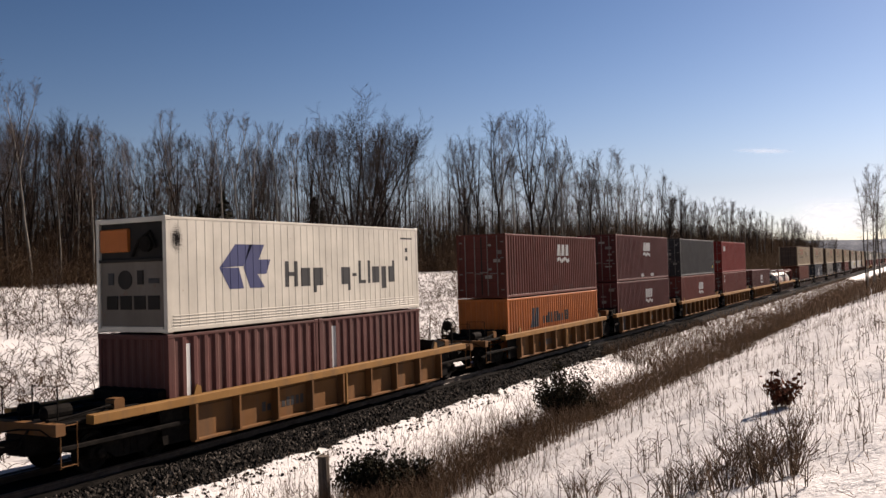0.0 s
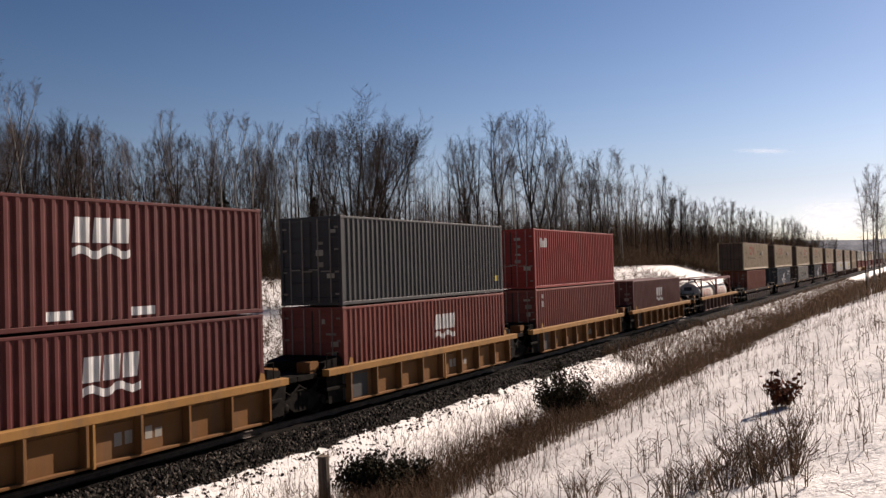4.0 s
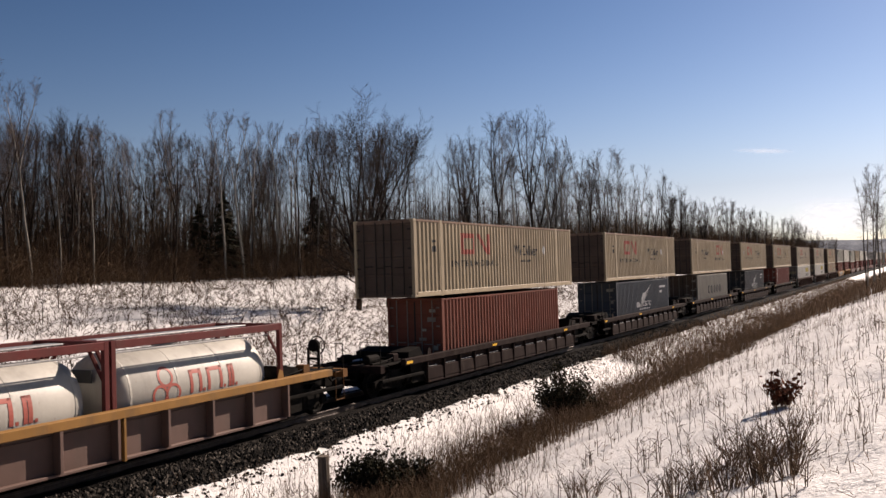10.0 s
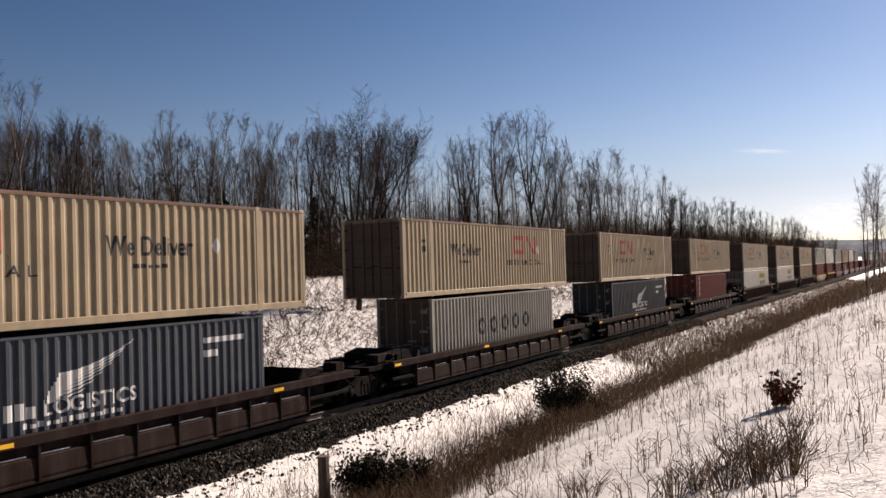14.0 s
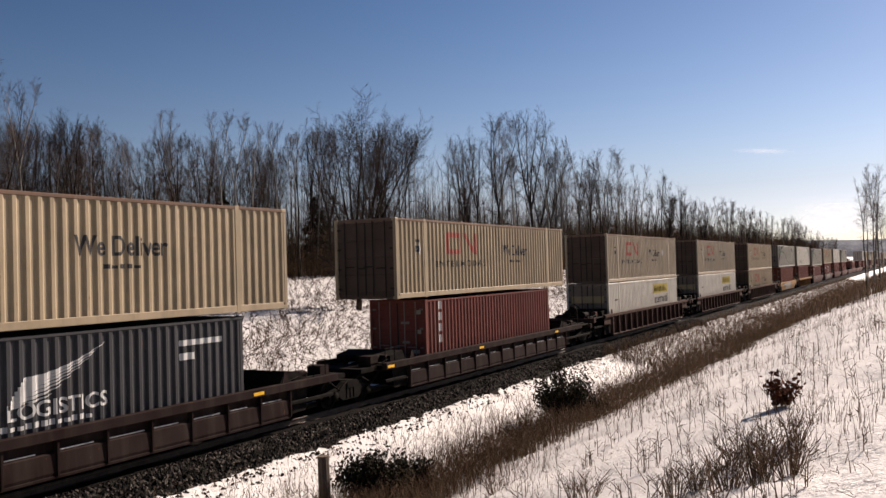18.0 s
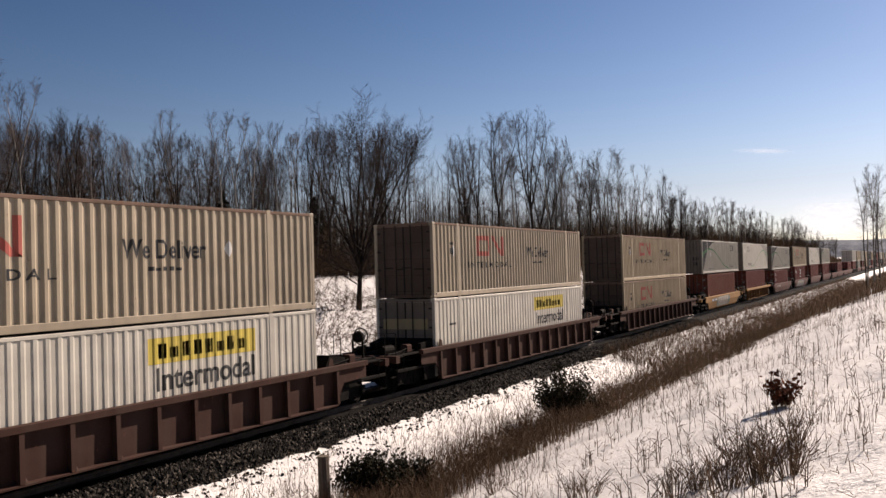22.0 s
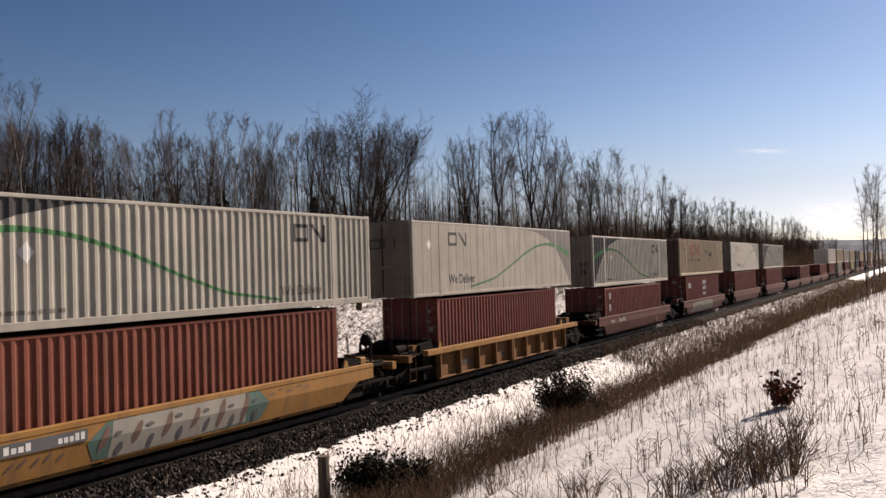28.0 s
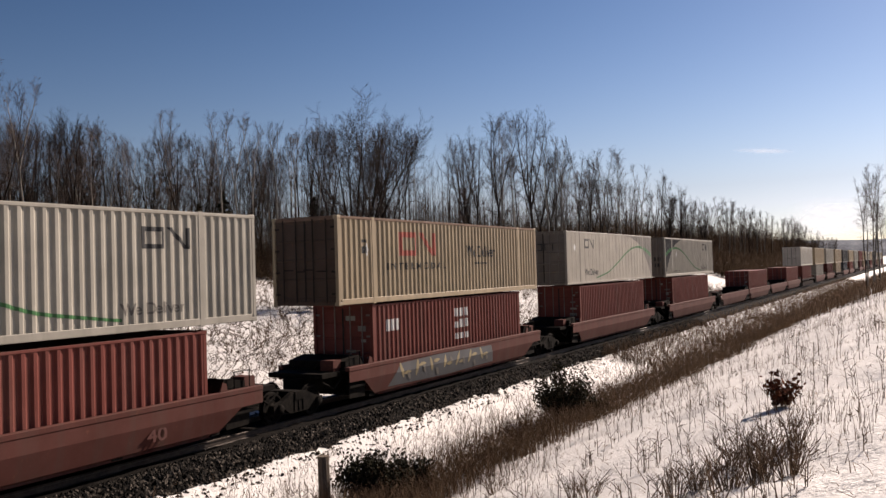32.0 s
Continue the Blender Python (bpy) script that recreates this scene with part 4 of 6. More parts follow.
# ---- well cars ----
def wheelset_mesh():
    b = Build()
    b.tube([(0, -0.95, 0), (0, 0.95, 0)], 0.08, 0.08, 8, True)
    for s in (-1, 1):
        prof = [(0.70, 0.12), (0.70, 0.43), (0.715, 0.485), (0.745, 0.485), (0.755, 0.455), (0.84, 0.445), (0.84, 0.38), (0.80, 0.34), (0.79, 0.15), (0.86, 0.11)]
        b.lathe([(s * a, r) for a, r in prof], 1, 20)
    for k in range(6):
        a = k * math.pi / 3
        b.box(math.cos(a) * 0.28 - 0.03, math.cos(a) * 0.28 + 0.03, -0.85, -0.79, math.sin(a) * 0.28 - 0.03, math.sin(a) * 0.28 + 0.03)
    return fix_normals(b.mesh("wheelset", TRUCK_STEEL))


WHEELSET = wheelset_mesh()


def truck_mesh():
    b = Build()
    for s in (-1, 1):
        y = s * 1.0
        prof = [(-1.15, 0.36), (-1.15, 0.58), (-0.75, 0.66), (-0.35, 0.84), (0.35, 0.84), (0.75, 0.66), (1.15, 0.58), (1.15, 0.36), (0.70, 0.44), (0.42, 0.26), (-0.42, 0.26), (-0.70, 0.44)]
        b.prism([(x, z) for x, z in prof], 1, y - 0.07, y + 0.07)
        for x in (-0.9, 0.9):
            b.lathe([(s * 1.05, 0.13), (s * 1.16, 0.12), (s * 1.18, 0.06)], 1, 10, (x, 0, 0.46))
        for x in (-0.2, 0.0, 0.2):
            b.tube([(x, s * 1.02, 0.32), (x, s * 1.02, 0.66)], 0.075, 0.075, 8, True)
    b.bar(-0.2, 0.2, -1.1, 1.1, 0.62, 0.86)
    return fix_normals(b.mesh("truck", TRUCK_STEEL))


TRUCK = truck_mesh()


def add_truck(o, x, x16):
    t = part("truck", TRUCK, None, o, "sooty cast-steel four-wheel truck")
    t.location = (x, 0, 0)
    for dx in (-0.9, 0.9):
        w = part("wheelset", WHEELSET, None, t)
        w.location = (dx, 0, 0.46)
        WHEELS.append((w, x16 + dx, dx))


def ladder(b, x, y, z0, z1, w=0.42):
    for dx in (0, w):
        b.bar(x + dx - 0.015, x + dx + 0.015, y - 0.015, y + 0.015, z0, z1)
    n = max(2, int((z1 - z0) / 0.38))
    for i in range(n):
        z = z0 + 0.05 + i * (z1 - z0 - 0.1) / (n - 1)
        b.bar(x, x + w, y - 0.012, y + 0.012, z - 0.012, z + 0.012)
    return b


def end_deck(o, x_in, x_out, s, paint_m, top, brake, gear, posts):
    """The low platform over a truck: centre beam, deck plates, handrails, coupler."""
    a, b = min(x_in, x_out), max(x_in, x_out)
    part("centre_beam", Build().prism([(-0.32, 0.55), (0.32, 0.55), (0.32, top - 0.10), (-0.32, top - 0.10)], 0, a, b), TRUCK_STEEL, o)
    d = Build()
    d.bar(a + 0.05, b - 0.05, -1.25, 1.25, top - 0.10, top - 0.04)
    for k in range(3):
        y = -0.9 + 0.9 * k
        d.bar(a + 0.1, b - 0.1, y - 0.06, y + 0.06, top - 0.04, top + 0.03)
    part("end_platform", d, TRUCK_STEEL, o, "dark grimy steel end platform")
    bh = Build()
    bh.prism([(x_in, 0.35), (x_in + s * 0.9, top - 0.1), (x_in + s * 0.9, top + 0.22), (x_in + s * 0.1, top + 0.35), (x_in - s * 0.1, top + 0.05)], 1, -1.12, 1.12)
    part("bulkhead", bh, TRUCK_STEEL, o)
    # added dark sheet that hides the box's foot at each well end
    for sy in (-1, 1):
        part("corner_plate", Build().prism([(x_in, 0.28), (x_in + s * 0.88, 0.30), (x_in + s * 1.02, top - 0.12), (x_in, top - 0.12)], 1, min(sy * 1.225, sy * 1.238), max(sy * 1.225, sy * 1.238)), TRUCK_STEEL, o)
    yr = 0.62 if s > 0 else -0.62
    part("air_reservoir", Build().lathe([(a + 0.15, 0.05), (a + 0.22, 0.16), (a + 0.85, 0.16), (a + 0.92, 0.05)], 0, 12, (0, yr, top + 0.12)), TRUCK_STEEL, o)
    part("brake_pipe", Build().tube([(a, -1.0, top - 0.2), ((a + b) / 2, -1.05, top - 0.32), (b, -0.9, top - 0.22)], 0.03, 0.03, 6), TRUCK_STEEL, o)
    part("brake_lever", Build().bar((a + b) / 2 - 0.05, (a + b) / 2 + 0.05, -0.75, 0.2, top + 0.02, top + 0.10), TRUCK_STEEL, o)
    part("brake_cylinder", Build().lathe([(a + 0.5, 0.06), (a + 0.55, 0.15), (a + 0.95, 0.15), (a + 1.0, 0.05), (a + 1.5, 0.03)], 0, 12, (0, -yr * 0.9, top + 0.10)), TRUCK_STEEL, o)
    part("brake_valve", Build().bar((a + b) / 2 - 0.16, (a + b) / 2 + 0.14, -1.0, -0.7, top - 0.05, top + 0.24, 0.04), OCHRE if posts else paint_m, o)
    part("pipe_run", Build().tube([(a + 0.1, -1.15, top + 0.02), ((a * 2 + b) / 3, -1.12, top + 0.12), ((a + 2 * b) / 3, -0.6, top + 0.10), (b - 0.05, -0.5, top + 0.02)], 0.022, 0.022, 5), TRUCK_STEEL, o)
    part("side_step", Build().bar(a + 0.1, b - 0.1, -1.34, -1.2, top - 0.62, top - 0.52), TRUCK_STEEL, o)
    if paint_m == BROWNCAR:
        lie_rnd = random.Random(int(a * 10) + int(s) + len(o.name) * 7)
        for k in range(4):
            cx, cy = a + (b - a) * lie_rnd.uniform(0.15, 0.85), lie_rnd.uniform(-1.05, 0.9)
            rx, ry = lie_rnd.uniform(0.15, 0.4), lie_rnd.uniform(0.06, 0.14)
            ring_xy = [(cx + rx * lie_rnd.uniform(0.7, 1.1) * math.cos(m * 0.785), cy + ry * lie_rnd.uniform(0.7, 1.1) * math.sin(m * 0.785)) for m in range(8)]
            part("deck_snow", Build().prism(ring_xy, 2, top - 0.045, top - 0.012), SNOW, o, "patch of old snow on the deck")
    if gear:
        sx = x_out - s * 0.05
        part("end_sill", Build().bar(sx - 0.12, sx + 0.12, -1.38, 1.38, top - 0.28, top - 0.03), OCHRE if posts else paint_m, o)
        c = Build().bar(min(x_out, x_out + s * 0.75), max(x_out, x_out + s * 0.75), -0.11, 0.11, 0.68, 0.92)
        c.prism([(x_out + s * 0.55, -0.16), (x_out + s * 0.9, -0.18), (x_out + s * 1.0, 0.02), (x_out + s * 0.88, 0.20), (x_out + s * 0.55, 0.16)], 2, 0.62, 0.98)
        part("coupler", c, TRUCK_STEEL, o)
        for y in (-1.33, 1.33):
            part("ladder", ladder(Build(), sx - (0.45 if s > 0 else -0.03), y, 0.34, top - 0.04), OCHRE if posts else TRUCK_STEEL, o)
        for y0, y1, zr in ((-1.3, -0.5, 0.75), (0.5, 1.3, 0.7)):
            part("handrail", Build().tube([(sx, y0, top), (sx, y0, top + zr), (sx, y1, top + zr), (sx, y1, top)], 0.018, 0.018, 5), TRUCK_STEEL, o)
        part("hose_loop", Build().tube([(x_out, -0.5, top - 0.1), (x_out + s * 0.35, -0.55, top - 0.5), (x_out + s * 0.8, -0.45, top - 0.42), (x_out + s * 1.0, -0.4, top - 0.15)], 0.028, 0.028, 6), TRUCK_STEEL, o)
        part("uncoupling_lever", Build().tube([(sx + s * 0.1, -1.35, top - 0.35), (sx + s * 0.14, -0.9, top - 0.15), (sx + s * 0.14, -0.2, top - 0.18), (sx + s * 0.5, 0.0, top - 0.2)], 0.018, 0.018, 5), TRUCK_STEEL, o)
        part("air_hose", Build().tube([(x_out, 0.25, 0.75), (x_out + s * 0.3, 0.3, 0.45), (x_out + s * 0.6, 0.1, 0.42)], 0.03, 0.03, 6), TRUCK_STEEL, o)
    else:
        part("joint_deck", Build().bar(min(x_out, x_out + s * 0.95), max(x_out, x_out + s * 0.95), -1.05, 1.05, top - 0.20, top - 0.06), TRUCK_STEEL, o)
        part("joint_beam", Build().bar(min(x_out, x_out + s * 1.1), max(x_out, x_out + s * 1.1), -0.35, 0.35, 0.55, top - 0.2), TRUCK_STEEL, o)
        part("valve_box", Build().bar(x_out - 0.22, x_out + 0.22, -0.95, -0.45, top - 0.06, top + 0.28, 0.03), OCHRE if posts else paint_m, o)
        part("handrail", Build().tube([(x_out - s * 0.3, -1.2, top), (x_out - s * 0.3, -1.2, top + 0.5), (x_out - s * 0.9, -1.2, top + 0.5), (x_out - s * 0.9, -1.2, top)], 0.018, 0.018, 5), TRUCK_STEEL, o)
        part("air_hose", Build().tube([(x_out, -1.1, top - 0.25), (x_out + s * 0.5, -1.15, top - 0.55), (x_out + s * 1.0, -1.1, top - 0.3)], 0.03, 0.03, 6), TRUCK_STEEL, o)
    if brake:
        bx = x_out - s * 0.35
        ring_pts = [(bx, -0.55 + 0.28 * math.cos(k * math.pi / 9), top + 0.72 + 0.28 * math.sin(k * math.pi / 9)) for k in range(19)]
        bw = part("brake_wheel", Build().tube(ring_pts, 0.022, 0.022, 5), TRUCK_STEEL, o)
        for k in range(5):
            t = k * 2 * math.pi / 5
            part("spoke", Build().tube([(bx, -0.55, top + 0.72), (bx, -0.55 + 0.27 * math.cos(t), top + 0.72 + 0.27 * math.sin(t))], 0.016, 0.016, 4), TRUCK_STEEL, bw)
        part("brake_housing", Build().lathe([(bx - s * 0.05, 0.05), (bx - s * 0.10, 0.20), (bx - s * 0.22, 0.20), (bx - s * 0.26, 0.12)], 0, 14, (0, -0.55, top + 0.72)), TRUCK_STEEL, o)
        for y in (-0.75, -0.35):
            part("brake_stand_post", Build().bar(bx - s * 0.2 - 0.035, bx - s * 0.2 + 0.035, y - 0.035, y + 0.035, top - 0.05, top + 0.66), TRUCK_STEEL, o)
        part("brake_stand_rail", Build().bar(bx - s * 0.2 - 0.03, bx - s * 0.2 + 0.03, -0.78, -0.32, top + 0.28, top + 0.36), TRUCK_STEEL, o)


def well_car(style, s0, s1, r0, r1, col, label, gear=(0, 0), brake=(0, 0), trucks=(), number="", panels=8, out=(None, None), sheet=None):
    """One well of a container car. s0, s1: the ends of the side sills; r0, r1: of the deep well sides."""
    x16 = (s0 + s1) / 2
    sheet = sheet or (OCHRE if style == "yellow" else col)
    o = thing("well_car", label, "rail car", "well cars of the train")
    s0, s1, r0, r1 = s0 - x16, s1 - x16, r0 - x16, r1 - x16
    top = {"yellow": 1.38, "brown": 1.22, "deep": 1.45, "smooth": 1.30}[style]
    for sy in (-1, 1):
        Y = lambda a, b: (min(sy * a, sy * b), max(sy * a, sy * b))
        if style == "smooth":
            prof = [(1.40, 1.30), (1.40, 0.84), (1.395, 0.82), (1.27, 0.30), (1.20, 0.24)]
            inset = [0.0, 0.0, 0.85, 1.60, 1.75]
            rows = [[(s0 + i, sy * y, z), (r0 + 2.2, sy * y, z), (0, sy * y, z), (r1 - 2.2, sy * y, z), (s1 - i, sy * y, z)] for (y, z), i in zip(prof, inset)]
            part("side_sheet", Build().strip(rows), col, o)
            part("side_sill", Build().bar(s0, s1, *Y(1.24, 1.415), 1.18, 1.31), col, o)
            part("bottom_sill", Build().bar(s0 + 1.9, s1 - 1.9, *Y(1.10, 1.22), 0.20, 0.30), col, o)
        else:
            sill_h = {"yellow": 0.20, "brown": 0.22, "deep": 0.16}[style]
            w0 = 1.315 if style == "deep" else 1.25
            part("side_sill", Build().bar(s0, s1, *Y(w0, 1.45 if style == "brown" else 1.50), top - sill_h, top), col, o)
            zt = top - sill_h
            if style == "yellow":
                part("side_sheet", Build().bar(r0, r1, *Y(1.235, 1.255), 0.26, zt), sheet, o)
                part("bottom_sill", Build().bar(r0, r1, *Y(1.26, 1.40), 0.22, 0.29), sheet, o)
            elif style == "brown":
                part("side_sheet", Build().strip([[(x, sy * y, z) for x in (r0, r1)] for y, z in ((1.27, zt), (1.27, 0.78), (1.36, 0.72), (1.38, 0.34), (1.36, 0.26))]), col, o)
                part("bottom_sill", Build().bar(r0, r1, *Y(1.24, 1.385), 0.20, 0.27), col, o)
            else:
                part("side_sheet", Build().bar(r0, r1, *Y(1.302, 1.315), 0.26, zt), sheet, o)
                part("bottom_sill", Build().bar(r0, r1, *Y(1.30, 1.49), 0.22, 0.28), col, o)
            for k in range(panels + 1):
                x = r0 + (r1 - r0) * k / panels
                w = 0.045 if style != "brown" else 0.035
                if style == "deep":
                    rib = Build().prism([(sy * 1.315, zt), (sy * 1.47, zt), (sy * 1.485, 0.28), (sy * 1.315, 0.28)], 0, x - 0.03, x + 0.03)
                    rib.prism([(sy * 1.47, zt), (sy * 1.482, zt), (sy * 1.497, 0.28), (sy * 1.485, 0.28)], 0, x - 0.06, x + 0.06)
                    rib.prism([(sy * 1.315, 0.42), (sy * 1.45, 0.30), (sy * 1.315, 0.30)], 0, x + 0.03, x + 0.16)
                elif style == "brown":
                    rib = Build().bar(x - w, x + w, *Y(1.27, 1.41), 0.26, zt)
                    if k < panels and sy < 0:
                        q = (r1 - r0) / panels
                        part("ledge_snow", Build().bar(x + 0.1, x + q * (0.62 + 0.3 * ((k * 7) % 5) / 5), -1.335, -1.285, 0.772, 0.790), SNOW, o, "thin white snow on a ledge")
                else:
                    rib = Build().bar(x - w, x + w, *Y(1.255, 1.49), 0.29, zt)
                    if k == panels // 2:
                        part("rib", Build().bar(x + 0.13, x + 0.21, *Y(1.255, 1.49), 0.22, zt), col, o)
                    if k < panels and sy < 0:
                        q = (r1 - r0) / panels
                        part("panel_lip", Build().bar(x + 0.1, x + q - 0.1, -1.285, -1.255, zt - 0.13, zt - 0.10), sheet, o)
                part("rib", rib, sheet, o)
        if abs(x16) < 260:
            for gx in (r0 + 0.18, r1 - 0.18):
                part("corner_guide", Build().prism([(gx - 0.14, top), (gx + 0.14, top), (gx + 0.10, top + 0.20), (gx - 0.04, top + 0.26)], 1, *Y(1.33, 1.36)), col, o)
        if style == "deep":
            for a, b in ((s0, r0), (r1, s1)):
                part("end_side_plate", Build().prism([(a, 0.92), (a + (b - a) * (0.75 if a == s0 else 0.25), 0.88), (b, 0.30 if a == s0 else 0.92), (b, zt), (a, zt)] if a == s0 else
                                                     [(a, 0.30), (a + (b - a) * 0.25, 0.88), (b, 0.92), (b, zt), (a, zt)], 1, *Y(1.40, 1.412)), col, o)
    # well floor
    for k in range(5):
        x = r0 + 0.4 + (r1 - r0 - 0.8) * k / 4
        part("floor_beam", Build().bar(x - 0.15, x + 0.15, -1.24, 1.24, 0.22, 0.33), TRUCK_STEEL, o)
    for i, s in ((0, -1), (1, 1)):
        xin = (r0, r1)[i]
        xout = (s0, s1)[i] if out[i] is None else out[i] - x16
        end_deck(o, xin, xout, s, col, top - 0.05, brake[i], gear[i], style == "yellow")
    for t in trucks:
        add_truck(o, t - x16, t)
    MOVING.append((o, x16, 0.0))
    return o, x16, top


def side_number(car, x, z, w, h, text="", n=8, y=-1.257, material=None, seed=1):
    o, x16, top = car
    flat = text_mesh(text, w, h) if text else word_bars(Build(), 0, 0, w, h, n, random.Random(seed))
    if text:
        on_panel("stencil", flat, material or INK_BLACK, o, x - x16, z, y, None, "stencilled number")
        return
    for f in flat.f:
        one = Build()
        quad(one, [(flat.v[i][0], flat.v[i][2]) for i in f])
        on_panel("stencil_bar", one, material or INK_BLACK, o, x - x16, z, y)


def reflectors(car, xs, z, y=-1.4545):
    o, x16, top = car
    for x in xs:
        part("reflector", Build().box(x - x16, x - x16 + 0.42, y - 0.004, y, z, z + 0.09), REFLECT, o, "yellow reflector strip")


def tank_container(x0, z0):
    """A 20-foot frame with a steel tank in it."""
    o = thing("tank_container", "white tank in a red steel frame on a well car", "tank container", "tank containers on the train")
    hl, hw, h = 3.03, 1.22, 2.55
    for sx in (-1, 1):
        for sy in (-1, 1):
            x, y = sx * hl, sy * hw
            part("corner_post", Build().bar(min(x, x - sx * 0.14), max(x, x - sx * 0.14), min(y, y - sy * 0.12), max(y, y - sy * 0.12), 0, h), TANK_FRAME, o)
            part("brace", Build().tube([(x - sx * 0.07, sy * 1.16, h * 0.62), (x - sx * 0.07, sy * 0.55, h - 0.06)], 0.05, 0.05, 6), TANK_FRAME, o)
        for z in (0.0, h - 0.12):
            x = sx * hl
            part("cross_beam", Build().bar(min(x, x - sx * 0.12), max(x, x - sx * 0.12), -hw + 0.12, hw - 0.12, z, z + 0.12), TANK_FRAME, o)
    for sy in (-1, 1):
        y = sy * hw
        part("bottom_rail", Build().bar(-hl + 0.14, hl - 0.14, min(y, y - sy * 0.09), max(y, y - sy * 0.09), 0.05, 0.17), TANK_FRAME, o)
        part("top_rail", Build().bar(-hl + 0.14, hl - 0.14, min(y, y - sy * 0.09), max(y, y - sy * 0.09), h - 0.19, h - 0.0), TANK_FRAME, o)
    r = 1.02
    prof = [(-2.80, 0.02), (-2.78, 0.45), (-2.68, 0.75), (-2.52, 0.95), (-2.35, r), (2.35, r), (2.52, 0.95), (2.68, 0.75), (2.78, 0.45), (2.80, 0.02)]
    part("tank", Build().lathe(prof, 0, 40, (0, 0, 1.18)), TANK_WHITE, o, "white insulated tank", True)
    for x in (-2.3, -0.8, 0.8, 2.3):
        part("tank_band", Build().lathe([(x - 0.03, r + 0.006), (x + 0.03, r + 0.006)], 0, 40, (0, 0, 1.18)), TANK_WHITE, o)
    for sy in (-1, 1):
        part("walkway_rail", Build().tube([(-2.7, sy * 0.95, h - 0.30), (2.7, sy * 0.95, h - 0.30)], 0.022, 0.022, 6), GALV, o)
    for sx in (-1, 1):
        part("saddle", Build().bar(sx * 2.6 - 0.12, sx * 2.6 + 0.12, -0.9, 0.9, 0.12, 0.6), TANK_FRAME, o)
    part("data_plate", Build().box(-2.86, -2.84, -0.35, 0.30, 1.55, 1.85), GREYDARK, o, "dark data plate on the tank end")
    part("walkway", Build().bar(-2.6, 2.6, -0.25, 0.25, h - 0.06, h - 0.02), GALV, o)
    part("manhole", Build().lathe([(0, 0.28), (0.12, 0.28), (0.15, 0.2)], 2, 16, (0, 0.35, 1.18 + r - 0.05)), GALV, o)
    # red emblem of three rings and block marks, wrapped on the tank
    flat = Build()
    for cx, cz in ((0.35, 0.20), (0.78, 0.20), (0.56, 0.62)):
        ring(flat, cx, cz, 0.25, 0.18)
    for i, w in enumerate((0.42, 0.55, 0.22)):
        x = 1.35 + (0, 0.62, 1.40)[i]
        rect(flat, x, x + 0.10, 0.12, 0.70), rect(flat, x + w - 0.10, x + w, 0.12, 0.70)
        rect(flat, x, x + w, 0.60, 0.70)
        rect(flat, x + w + 0.04, x + w + 0.12, 0.12, 0.20)
    bm = bmesh.new()
    vs = [bm.verts.new(v) for v in flat.v]
    for f in flat.f:
        bm.faces.new([vs[i] for i in f])
    for k in range(8):
        bmesh.ops.bisect_plane(bm, geom=bm.verts[:] + bm.edges[:] + bm.faces[:], plane_co=(0, 0, 0.05 + 0.1 * k), plane_no=(0, 0, 1), dist=1e-5)
    for v in bm.verts:
        z = 0.9 + v.co.z
        v.co = (v.co.x - 1.75, -math.sqrt(max(0.0, (r + 0.006) ** 2 - (z - 1.18) ** 2)), z)
    me = bpy.data.meshes.new("emblem")
    bm.to_mesh(me)
    bm.free()
    me.materials.append(INK_RED)
    part("emblem", fix_normals(me), INK_RED, o, "red ring emblem and block mark")
    MOVING.append((o, x0 + hl, z0))


